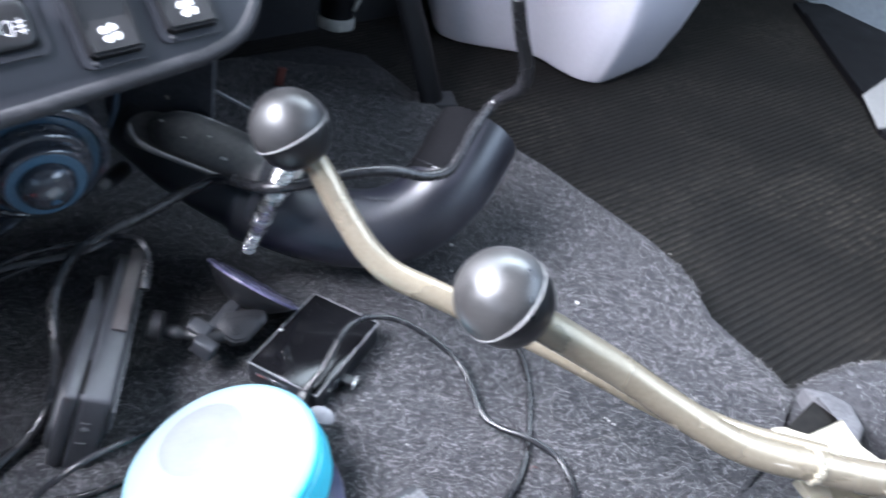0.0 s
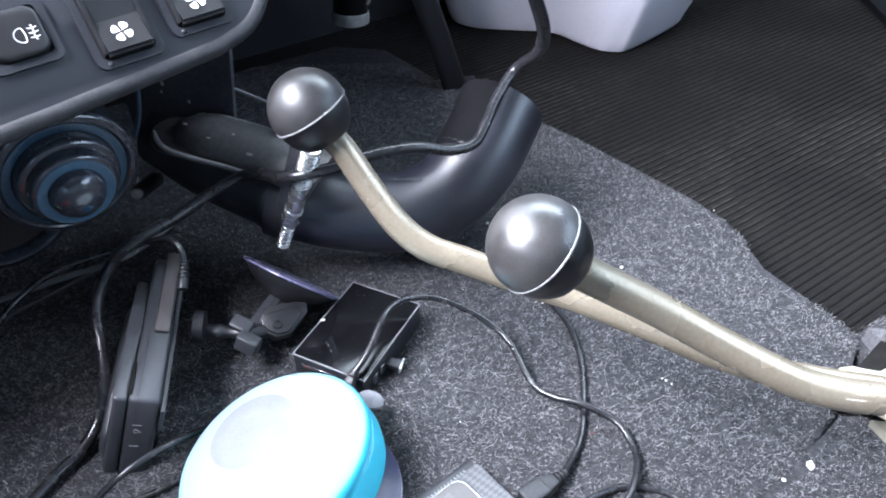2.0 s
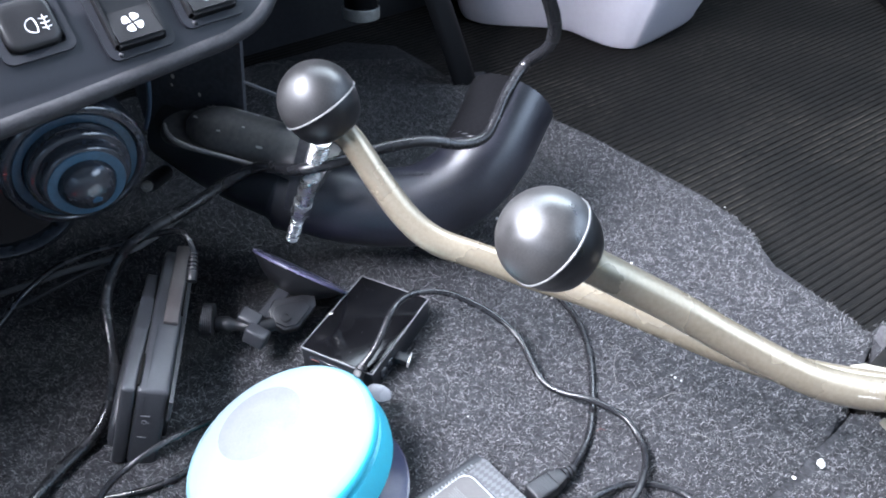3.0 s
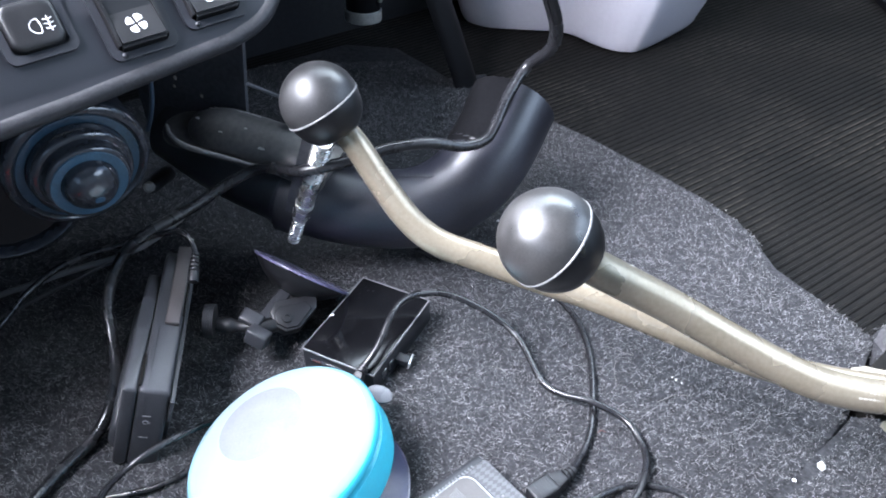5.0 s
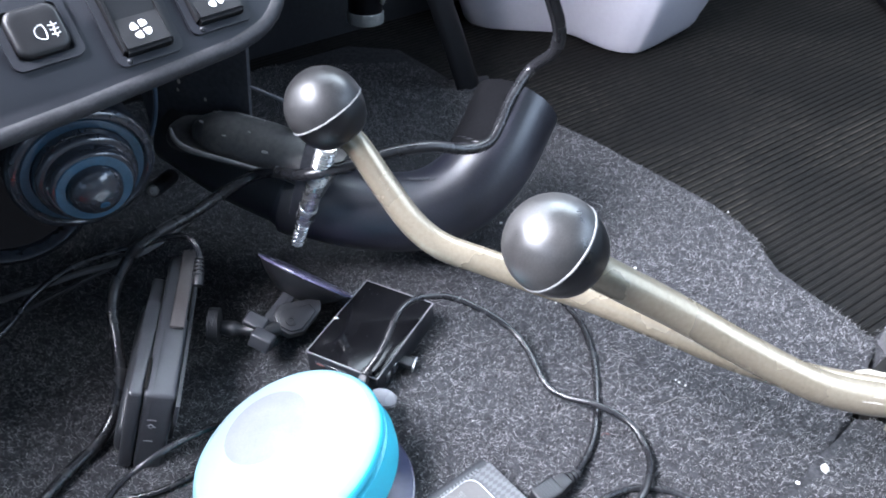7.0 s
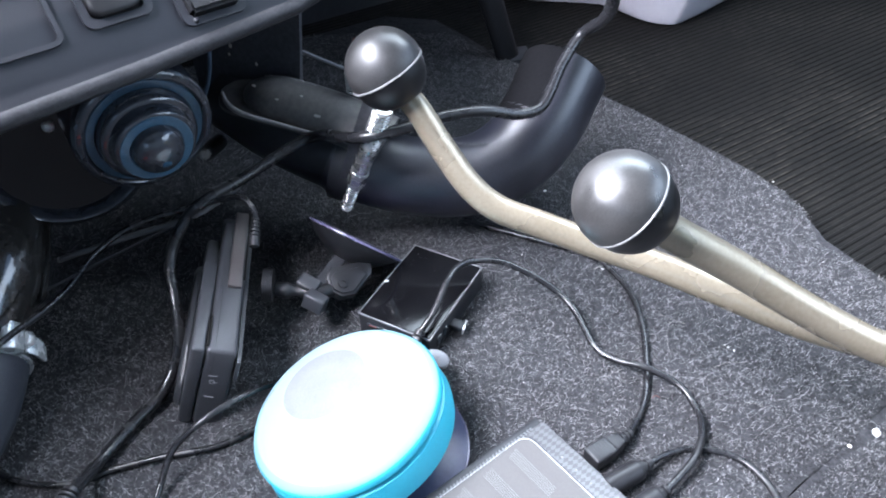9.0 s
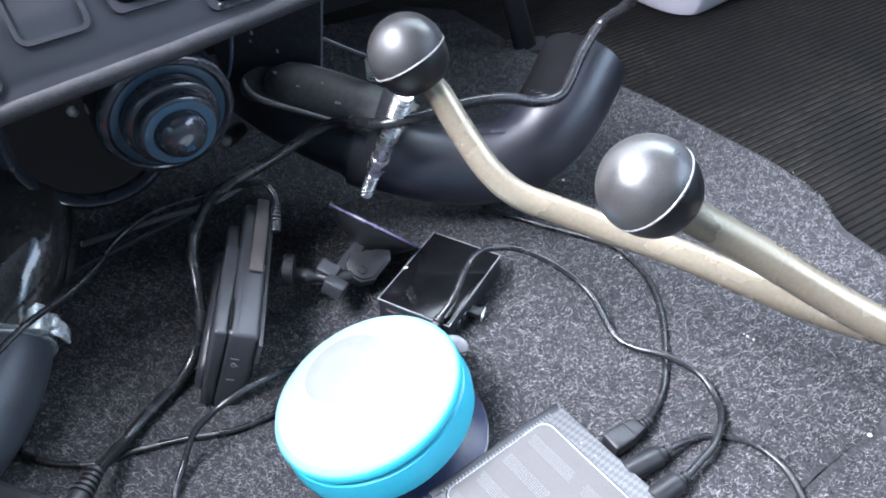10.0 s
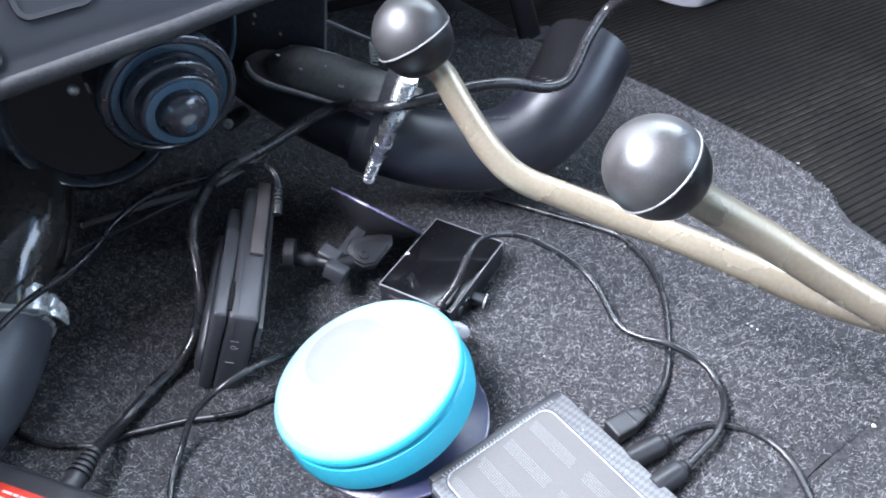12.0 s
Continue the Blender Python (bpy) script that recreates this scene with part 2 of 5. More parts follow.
def spline(points, per=8):
    pts = [Vector(p) for p in points]
    ext = [2 * pts[0] - pts[1]] + pts + [2 * pts[-1] - pts[-2]]
    out = []
    for i in range(1, len(ext) - 2):
        a, b, c, d = ext[i - 1:i + 3]
        for k in range(per):
            t = k / per
            out.append(0.5 * (2 * b + (c - a) * t + (2 * a - 5 * b + 4 * c - d) * t * t + (3 * b - a - 3 * c + d) * t ** 3))
    return out + [pts[-1]]


def sweep(points, radius, segs=12, per=8, wall=0.0, flat=1.0):
    """A tube along a smooth line; radius is a number or one for each given point; wall > 0 leaves the ends open."""
    line = spline(points, per) if per > 1 else [Vector(p) for p in points]
    n = len(line)
    if isinstance(radius, (int, float)):
        rad = [radius] * n
    else:
        rad = [float(np.interp(i, np.linspace(0, n - 1, len(radius)), radius)) for i in range(n)]
    bm = bmesh.new()
    side = None
    layers = [1.0] if not wall else [1.0, -1.0]
    rings = [[], []]
    for i, p in enumerate(line):
        d = (line[min(i + 1, n - 1)] - line[max(i - 1, 0)]).normalized()
        if side is None:
            side = d.orthogonal().normalized()
        side = (side - d * side.dot(d)).normalized()
        up = d.cross(side)
        for j, _ in enumerate(layers):
            r = rad[i] - (wall if j else 0)
            rings[j].append([bm.verts.new(p + r * (math.cos(2 * math.pi * k / segs) * side + flat * math.sin(2 * math.pi * k / segs) * up)) for k in range(segs)])
    for j, _ in enumerate(layers):
        for a, b in zip(rings[j], rings[j][1:]):
            for k in range(segs):
                bm.faces.new((a[k], a[(k + 1) % segs], b[(k + 1) % segs], b[k]))
    if wall:
        for e in (0, -1):
            for k in range(segs):
                bm.faces.new((rings[0][e][k], rings[0][e][(k + 1) % segs], rings[1][e][(k + 1) % segs], rings[1][e][k]))
    else:
        bm.faces.new(rings[0][0])
        bm.faces.new(rings[0][-1])
    return bm


def lathe(profile, m=None, segs=40):
    """A body turned round z from (radius, height) pairs."""
    bm = bmesh.new()
    rings = []
    for r, z in profile:
        if r < 1e-6:
            rings.append([bm.verts.new((0, 0, z))])
        else:
            rings.append([bm.verts.new((r * math.cos(2 * math.pi * k / segs), r * math.sin(2 * math.pi * k / segs), z)) for k in range(segs)])
    for a, b in zip(rings, rings[1:]):
        for k in range(segs):
            q = (k + 1) % segs
            f = [a[0], b[k], b[q]] if len(a) == 1 else [a[k], a[q], b[0]] if len(b) == 1 else [a[k], a[q], b[q], b[k]]
            if len(a) > 1 or len(b) > 1:
                bm.faces.new(f)
    if m is not None:
        bm.transform(m)
    return bm


def rbox(size, m=None, bevel=0.001, segs=2):
    bm = bmesh.new()
    bmesh.ops.create_cube(bm, size=1.0)
    bmesh.ops.scale(bm, vec=size, verts=bm.verts)
    if bevel:
        bmesh.ops.bevel(bm, geom=bm.edges, offset=bevel, segments=segs, affect="EDGES", profile=0.5)
    if m is not None:
        bm.transform(m)
    return bm


def prism(outline, z0, z1, m=None, bevel=0.0, segs=2):
    bm = bmesh.new()
    lo = [bm.verts.new((x, y, z0)) for x, y in outline]
    hi = [bm.verts.new((x, y, z1)) for x, y in outline]
    bm.faces.new(lo[::-1])
    top = bm.faces.new(hi)
    n = len(lo)
    for i in range(n):
        bm.faces.new((lo[i], lo[(i + 1) % n], hi[(i + 1) % n], hi[i]))
    if bevel:
        bmesh.ops.bevel(bm, geom=list(top.edges), offset=bevel, segments=segs, affect="EDGES", profile=0.5)
    if m is not None:
        bm.transform(m)
    return bm


def rounded(w, h, r, n=6, cx=0.0, cy=0.0):
    out = []
    for sx, sy, a0 in ((1, 1, 0), (-1, 1, 90), (-1, -1, 180), (1, -1, 270)):
        for k in range(n + 1):
            a = radians(a0 + 90 * k / n)
            out.append((cx + sx * (w / 2 - r) + r * math.cos(a), cy + sy * (h / 2 - r) + r * math.sin(a)))
    return out


def ring(outline_out, outline_in, z0, z1, m=None):
    bm = bmesh.new()
    n = len(outline_out)
    v = [[bm.verts.new((x, y, z)) for x, y in o] for z in (z0, z1) for o in (outline_out, outline_in)]
    lo_o, lo_i, hi_o, hi_i = v
    for i in range(n):
        k = (i + 1) % n
        bm.faces.new((hi_o[i], hi_o[k], hi_i[k], hi_i[i]))
        bm.faces.new((lo_o[i], lo_i[i], lo_i[k], lo_o[k]))
        bm.faces.new((lo_o[i], lo_o[k], hi_o[k], hi_o[i]))
        bm.faces.new((lo_i[i], hi_i[i], hi_i[k], lo_i[k]))
    if m is not None:
        bm.transform(m)
    return bm


def join(*bms):
    out = bmesh.new()
    for b in bms:
        me = bpy.data.meshes.new("piece")
        b.to_mesh(me)
        b.free()
        out.from_mesh(me)
        bpy.data.meshes.remove(me)
    return out


# ---- large structure ----
LAT = Vector((math.cos(radians(33)), math.sin(radians(33)), 0))   # across the car
AHEAD = Vector((-LAT.y, LAT.x, 0))                                # towards its nose
CAR = axes((0, 0, 0), LAT, AHEAD, Vector((0, 0, 1)))


def car_box(name, a0, a1, f0, f1, z0, z1, material, bevel=0.0):
    bm = rbox((a1 - a0, f1 - f0, z1 - z0), CAR @ Matrix.Translation(((a0 + a1) / 2, (f0 + f1) / 2, (z0 + z1) / 2)), bevel)
    ob = part(name, bm, material, smooth=bevel > 0)
    return tagged(ob, kind="structure")


tagged(car_box("floor", -1.2, 1.25, -1.5, 1.2, -0.10, -0.045, M_DARK), "dark painted steel floor pan of the cab", "floor")
tagged(car_box("wall_firewall", -1.2, 1.25, 0.86, 0.92, -0.05, 0.62, M_DARK), "dark steel bulkhead behind the footwell", "wall")
tagged(car_box("wall_left", -1.06, -1.0, -1.5, 0.86, -0.05, 0.48, M_TRIM), "grey trimmed door side below the window", "wall")
tagged(car_box("wall_right", 1.20, 1.26, -1.5, 0.86, -0.05, 0.48, M_TRIM), "grey trimmed far door side below the window", "wall")
tagged(car_box("wall_rear", -1.06, 1.04, -1.56, -1.5, -0.05, 1.16, M_TRIM), "grey trimmed rear wall of the cab", "wall")
tagged(car_box("ceiling", -1.06, 1.04, -1.5, 0.62, 1.12, 1.16, M_LINING), "unseen blue-grey headlining of the cab, tinted to cool the bounced light", "ceiling")
for nm, a, f in (("wall_pillar_front_left", -1.03, 0.74), ("wall_pillar_front_right", 1.01, 0.74), ("wall_pillar_mid_left", -1.03, -0.75), ("wall_pillar_mid_right", 1.01, -0.75)):
    tagged(car_box(nm, a - 0.04, a + 0.04, f - 0.06, f + 0.06, 0.48, 1.12, M_TRIM), "grey trimmed window pillar", "pillar")

# out of view; added to keep windscreen light out of the footwell
tagged(car_box("wall_dash_top", -1.0, 0.98, 0.55, 0.86, 0.455, 0.52, M_DASH), "unseen dark slab at dashboard height, added to block windscreen light", "dashboard")

# unseen panel, added to block the side light below the dashboard
light_blocker = part("wall_console", prism([(-0.45, -0.05), (0.55, -0.05), (0.55, 0.45), (0.10, 0.45), (-0.45, 0.42)], -0.015, 0.015, axes((-0.395, 0, 0), Vector((0, 1, 0)), Vector((0, 0, 1)), Vector((1, 0, 0))), 0.004), M_TRIM, smooth=False)
tagged(light_blocker, "plain unseen panel added to keep side light off the floor below the dashboard", "wall", kind="structure")

# dashboard above the footwell, out of which the switch panel faces
DU = Vector((0.766, 0.643, 0))
DN = Vector((0.5065, -0.6037, 0.6157))
DV = Vector((-0.3957, 0.4716, 0.7880))
DASH = axes((-0.161, 0.391, 0.227), DU, DV, DN)


def carpet_piece(name, outline, z0, z1, label):
    bm = prism(outline, z0, z1, bevel=0.0055, segs=4)
    return tagged(part(name, bm, M_CARPET), label, "carpet", kind="structure")


CARPET_EDGE = [(-0.62, -0.35), (0.13, -0.35), (0.1210, 0.1990), (0.1630, 0.2280), (0.2120, 0.2600), (0.236, 0.2845), (0.252, 0.297),
               (0.262, 0.318), (0.282, 0.343), (0.300, 0.364), (0.285, 0.394), (0.268, 0.416), (0.249, 0.437), (0.2525, 0.455), (0.2545, 0.474), (0.246, 0.501), (0.226, 0.529),
               (0.200, 0.562), (0.177, 0.590), (0.143, 0.632), (0.108, 0.668), (0.062, 0.705), (0.015, 0.748), (-0.012, 0.777), (-0.048, 0.838), (-0.11, 0.851), (-0.50, 0.62)]
carpet_piece("carpet", CARPET_EDGE, -0.045, 0.0, "grey heathered needle-felt carpet over the transmission tunnel")
carpet_piece("carpet", [(0.134, -0.35), (0.56, -0.35), (0.56, 0.30), (0.46, 0.27), (0.318, 0.243), (0.300, 0.262), (0.286, 0.284), (0.2710, 0.3005), (0.2560, 0.3020), (0.2365, 0.2838), (0.2125, 0.2592), (0.1635, 0.2272), (0.1215, 0.1982)], -0.045, -0.0008,
             "grey brown felt carpet panel beside the lever opening")


fold = part("carpet_fold", sweep([(0.125, -0.30, -0.0125), (0.1212, 0.1986, -0.0125), (0.1632, 0.2276, -0.0125), (0.2122, 0.2596, -0.0125), (0.2362, 0.2842, -0.0125)], 0.005, 8, 1), M_CARPET)
tagged(fold, "dark crease of felt where two carpet pieces meet", "carpet", kind="structure")


def ribbed_mat():
    """A rubber sheet with parallel ribs."""
    pitch, a0, a1, f0, f1 = 0.0072, -0.3, 1.2, -0.30, 0.855
    bm = bmesh.new()
    prof = [(0.0, 0.0), (0.50, 0.0), (0.62, 0.0011), (0.88, 0.0011)]
    rows = []
    f = f0
    while f < f1:
        for k, h in prof:
            y = f + k * pitch
            z = -0.028 + h
            rows.append([bm.verts.new(CAR @ Vector((a, y, z))) for a in (a0, a1)])
        f += pitch
    for k, (p, q) in enumerate(zip(rows, rows[1:])):
        fc = bm.faces.new((p[0], p[1], q[1], q[0]))
        fc.material_index = 1 if k % 4 == 2 else 0
    return bm


mat = part("rubber_mat", ribbed_mat(), M_MAT, smooth=False)
mat.data.materials.append(M_MATTOP)
tagged(mat, "black ribbed rubber mat lying in the footwell", "floor mat", kind="structure")


def hump(cx, cy, rx, ry, h, turn, nu=40, nv=14, power=2.4, cut=None):
    bm = bmesh.new()
    rows = []
    for j in range(nv + 1):
        s = j / nv
        rr = []
        for i in range(nu):
            a = 2 * math.pi * i / nu
            x, y = rx * s * math.cos(a), ry * s * math.sin(a)
            wob = 1 + 0.05 * noise.noise(Vector((math.cos(a) * 2, math.sin(a) * 2, cx * 9)))
            z = h * (1 - s ** power) - 0.04 * s ** 6
            p = Matrix.Rotation(radians(turn), 3, "Z") @ Vector((x * wob, y * wob, 0))
            rr.append(bm.verts.new((cx + p.x, cy + p.y, z + 0.002 * noise.noise(Vector((cx + p.x, cy + p.y, 0)) * 40))))
        rows.append(rr)
    for a, b in zip(rows[1:], rows[2:]):
        for i in range(nu):
            bm.faces.new((a[i], a[(i + 1) % nu], b[(i + 1) % nu], b[i]))
    bm.faces.new(rows[1])
    for v in rows[0]:
        bm.verts.remove(v)
    return bm


tagged(part("carpet_hump", hump(0.360, 0.345, 0.085, 0.056, 0.038, 3), M_CARPET), "grey felt carpet bulging behind the lever pivot", "carpet", kind="structure")
tagged(part("carpet_hump", hump(0.344, 0.223, 0.110, 0.062, 0.071, 27), M_CARPET), "grey felt carpet fold in front of the lever pivot", "carpet", kind="structure")


def fibres(name, count, area, z, seed, inside=None, length=(0.0010, 0.0040), bulge=None, soft=0.0055):
    """Short curled hairs matted in tufts on the felt, joined into one mesh."""
    rng = np.random.default_rng(seed)
    x0, x1, y0, y1 = area
    P = np.stack([rng.uniform(x0, x1, count), rng.uniform(y0, y1, count)], 1)
    # tufts: denser and barer spots a few millimetres across
    cell = 0.0042
    gx, gy = int((x1 - x0) / cell) + 3, int((y1 - y0) / cell) + 3
    lattice = rng.uniform(0, 1, (gx, gy))
    q = (P - np.array([x0, y0])) / cell
    i = q.astype(int)
    u = q - i
    dens = ((lattice[i[:, 0], i[:, 1]] * (1 - u[:, 0]) + lattice[i[:, 0] + 1, i[:, 1]] * u[:, 0]) * (1 - u[:, 1])
            + (lattice[i[:, 0], i[:, 1] + 1] * (1 - u[:, 0]) + lattice[i[:, 0] + 1, i[:, 1] + 1] * u[:, 0]) * u[:, 1])
    # and broader worn patches
    wave = np.sin(P[:, 0] * 131 + 2.1 * np.sin(P[:, 1] * 83)) * np.sin(P[:, 1] * 117 + 1.7 * np.sin(P[:, 0] * 97))
    P = P[rng.uniform(0, 1, count) < (0.08 + 1.18 * dens) * (1 + 0.22 * wave)]
    drop = np.zeros(len(P))
    if inside is not None:
        poly = np.array(inside)
        keep = np.zeros(len(P), bool)
        near = np.full(len(P), 1.0)
        for (ax, ay), (bx, by) in zip(poly, np.roll(poly, -1, 0)):
            hit = (ay > P[:, 1]) != (by > P[:, 1])
            keep ^= hit & (P[:, 0] < (bx - ax) * (P[:, 1] - ay) / (by - ay + 1e-12) + ax)
            e = np.array([bx - ax, by - ay])
            s = np.clip(((P - [ax, ay]) @ e) / (e @ e), 0, 1)
            near = np.minimum(near, np.hypot(*(P - [ax, ay] - s[:, None] * e).T))
        keep &= near > 0.0006
        P, near = P[keep], near[keep]
        r = np.clip(soft - near, 0, soft)
        drop = soft - np.sqrt(soft ** 2 - r ** 2)
    base_z = float(z) - drop[:len(P)]
    if bulge:
        cx, cy, rx, ry, h, turn, power = bulge
        c, s = math.cos(radians(turn)), math.sin(radians(turn))
        q = P - np.array([cx, cy])
        rr = np.hypot((q[:, 0] * c + q[:, 1] * s) / rx, (-q[:, 0] * s + q[:, 1] * c) / ry)
        P = P[rr < 0.95]
        rr = rr[rr < 0.95]
        base_z = h * (1 - rr ** power) - 0.04 * rr ** 6 + 0.0012
    n = len(P)
    a = rng.normal(0.1, 0.75, n) + math.pi * rng.integers(0, 2, n)
    bend = rng.normal(0, 0.6, n)
    ln = length[0] + (length[1] - length[0]) * rng.uniform(0, 1, n) ** 1.8
    wd = rng.uniform(0.00008, 0.00019, n)
    pts, zz = [P], [np.full(n, 0.0002)]
    for k in range(3):
        ang = a + bend * (k - 1)
        pts.append(pts[-1] + (ln / 3)[:, None] * np.stack([np.cos(ang), np.sin(ang)], 1))
        zz.append(rng.uniform(0.0003, 0.0016, n))
    side = np.stack([-np.sin(a), np.cos(a)], 1)
    V = []
    for p, h, w in zip(pts, zz, (0.6, 1, 0.9, 0.4)):
        for s in (-1, 1):
            V.append(np.concatenate([p + s * (wd * w)[:, None] * side, (base_z + h)[:, None]], 1))
    V = np.stack(V, 1).reshape(-1, 3)
    base = np.arange(n)[:, None] * 8
    F = np.concatenate([base + np.array([2 * k, 2 * k + 1, 2 * k + 3, 2 * k + 2]) for k in range(3)], 0)
    me = bpy.data.meshes.new(name)
    me.from_pydata(V.tolist(), [], F.tolist())
    me.materials.append(M_FIBRE)
    return tagged(new(name, me), "pale and dark felt fibres matted over the carpet", "carpet fibres", kind="stuff")


fibres("carpet_fibres", 390000, (-0.36, 0.30, 0.10, 0.80), 0.0, 3, CARPET_EDGE)
fibres("carpet_fibres", 24000, (0.12, 0.31, 0.14, 0.30), -0.001, 5, [(0.134, 0.1), (0.30, 0.1), (0.300, 0.262), (0.286, 0.284), (0.2710, 0.3005), (0.2560, 0.3020), (0.2365, 0.2838), (0.2125, 0.2592), (0.1635, 0.2272), (0.1215, 0.1982)])

fibres("carpet_fibres", 9000, (0.270, 0.46, 0.283, 0.404), 0.0, 7, bulge=(0.360, 0.345, 0.085, 0.056, 0.038, 3, 2.4))
fibres("carpet_fibres", 22000, (0.22, 0.46, 0.13, 0.31), 0.0, 8, bulge=(0.344, 0.223, 0.110, 0.062, 0.071, 27, 2.4))


# ---- dashboard ----
def dashboard():
    d = thing("dashboard", "charcoal plastic dashboard switch panel with a worn rounded lower edge", "dashboard", (-0.161, 0.391, 0.227))
    d.matrix_world = DASH
    # w0 and h1 reach far out of view to shade the floor below
    w0, w1, h0, h1 = -0.80, 0.0915, -0.029, 0.30
    out = [(w0, h1), (w0, h0 - 0.004)] + [(-0.136, h0 - 0.003), (-0.05, h0), (0.045, h0 + 0.0055)]
    for k in range(9):
        a = radians(-85 + 85 * k / 8)
        out.append((0.050 + 0.0415 * math.cos(a), 0.018 + 0.0415 * math.sin(a)))
    out.append((w1, h1))
    part("panel", prism(out, -0.012, 0.0, bevel=0.003), M_DASH, d)
    # rolled lip along the lower edge
    lip = [(w0, h0 - 0.005, -0.004), (-0.136, h0 - 0.0035, -0.004), (-0.05, h0 - 0.0005, -0.004), (0.045, h0 + 0.0050, -0.004)]
    for k in range(1, 9):
        a = radians(-85 + 85 * k / 8)
        lip.append((0.050 + 0.040 * math.cos(a), 0.018 + 0.040 * math.sin(a), -0.004))
    lip.append((w1 - 0.001, 0.1, -0.004))
    part("lip", sweep(lip, 0.0052, 12, 1), M_DASHEDGE, d, "scuffed grey rolled edge")
    # unseen block behind the panel, sized to stop the side light
    part("body", rbox((0.84, 0.20, 0.06), Matrix.Translation((-0.360, 0.195, -0.045)), 0.004), M_BLACK, d)
    # blanking plate
    part("blank_frame", ring(rounded(0.036, 0.034, 0.006, cx=-0.0955, cy=0.0085), rounded(0.031, 0.029, 0.004, cx=-0.0955, cy=0.0085), -0.0005, 0.0022), M_DASH, d)
    part("blank_plug", prism(rounded(0.022, 0.022, 0.005, cx=-0.138, cy=-0.014), -0.0005, 0.0025, bevel=0.001), M_SWITCH, d)
    return d


dash = dashboard()


def icon_stroke(points, r=0.00042):
    return sweep([(x, y, 0.0) for x, y in points], r, 6, 6, flat=0.5)


def fan_icon():
    pieces = []
    for k in range(4):
        a0 = radians(45 + 90 * k + 9)
        out = [(0.0009 * math.cos(a0), 0.0009 * math.sin(a0))]
        for deg, r in ((-24, 0.0024), (-30, 0.0038), (-29, 0.0048), (-18, 0.0055), (0, 0.0057), (17, 0.0055), (30, 0.0049), (34, 0.0038), (26, 0.0024)):
            out.append((r * math.cos(a0 + radians(deg)), r * math.sin(a0 + radians(deg))))
        pieces.append(prism(out, 0, 0.0002))
    return join(*pieces)


def fog_icon():
    lamp = [(0.0 + 0.0038 * math.cos(radians(a)) * (1.25 if math.cos(radians(a)) < 0 else 0.35), 0.0042 * math.sin(radians(a))) for a in range(0, 361, 24)]
    strokes = [icon_stroke([(x - 0.003, y) for x, y in lamp])]
    for y in (-0.0027, 0.0, 0.0027):
        strokes.append(icon_stroke([(0.0005, y + 0.0003), (0.003, y - 0.0002), (0.0058, y + 0.0003)]))
    strokes.append(icon_stroke([(0.0034, -0.0045), (0.0029, -0.001), (0.0034, 0.002), (0.003, 0.0045)]))
    return join(*strokes)


def domed(w, h, r, levels):
    """A rounded button rising through outlines set in and up, level by level."""
    bm = bmesh.new()
    rings = [[bm.verts.new((x, y, z)) for x, y in rounded(w - 2 * i, h - 2 * i, r - 0.8 * i, 8)] for i, z in levels]
    for p, q in zip(rings, rings[1:]):
        for k in range(len(p)):
            bm.faces.new((p[k], p[(k + 1) % len(p)], q[(k + 1) % len(p)], q[k]))
    bm.faces.new(rings[-1])
    bm.faces.new(rings[0][::-1])
    return bm


def rocker(kind, cx, cy, w, h, label, tilt=0.0):
    s = thing("rocker_switch", label, "switch", group="dashboard switches")
    s.matrix_world = DASH @ Matrix.Translation((cx, cy, 0.0004))
    part("bezel", ring(rounded(w + 0.009, h + 0.009, 0.005), rounded(w + 0.001, h + 0.001, 0.003), -0.002, 0.0022), M_DASH, s)
    part("well", prism(rounded(w + 0.002, h + 0.002, 0.003), -0.004, -0.001), M_BLACK, s)
    if kind == "fog":
        b = part("button", domed(w, h, 0.0062, ((0.0, -0.003), (0.0, 0.0036), (0.0003, 0.0046), (0.0010, 0.0054), (0.0020, 0.0058), (0.0040, 0.0060))), M_SWITCH, s, angle=80)
        part("icon", fog_icon(), M_ICON, b, "white rear fog lamp symbol").matrix_basis = Matrix.Translation((0.0046, -0.0022, 0.0061)) @ Matrix.Scale(0.86, 4)
    else:
        # two facets meeting in a low valley, the lower one standing proud
        prof = [(-h / 2, 0.0), (-h / 2 + 0.0008, 0.0080), (-0.004, 0.0046), (h / 2 - 0.0008, 0.0096), (h / 2, 0.0)]
        bm = bmesh.new()
        L = [bm.verts.new((-w / 2, y, z)) for y, z in prof]
        R = [bm.verts.new((w / 2, y, z)) for y, z in prof]
        for i in range(len(prof) - 1):
            bm.faces.new((L[i], R[i], R[i + 1], L[i + 1]))
        bm.faces.new(L)
        bm.faces.new(R[::-1])
        rim = [e for e in bm.edges if not all(abs(v.co.y + 0.004) < 1e-5 for v in e.verts)]
        bmesh.ops.bevel(bm, geom=rim, offset=0.0018, segments=6, affect="EDGES")
        b = part("button", bm, M_SWITCH, s, angle=19)
        part("latch_nub", lathe([(0.0, 0.0016), (0.0009, 0.0013), (0.0015, 0.0006), (0.0016, -0.0006), (0.0, -0.0006)], Matrix.Translation((-w / 2 + 0.0015, -h / 2 - 0.0022, 0.0022)), 12), M_BLACK, s)
        ic = part("icon", fan_icon(), M_ICON, b, "white four-bladed fan symbol")
        ic.matrix_basis = Matrix.Translation((-0.0005, 0.0110 - h / 2, 0.0063)) @ Matrix.Rotation(radians(-10.6), 4, "X") @ Matrix.Scale(0.97, 4)
    return s


rocker("fog", -0.0485, 0.0105, 0.0265, 0.0245, "black square rear fog lamp switch with a white symbol")
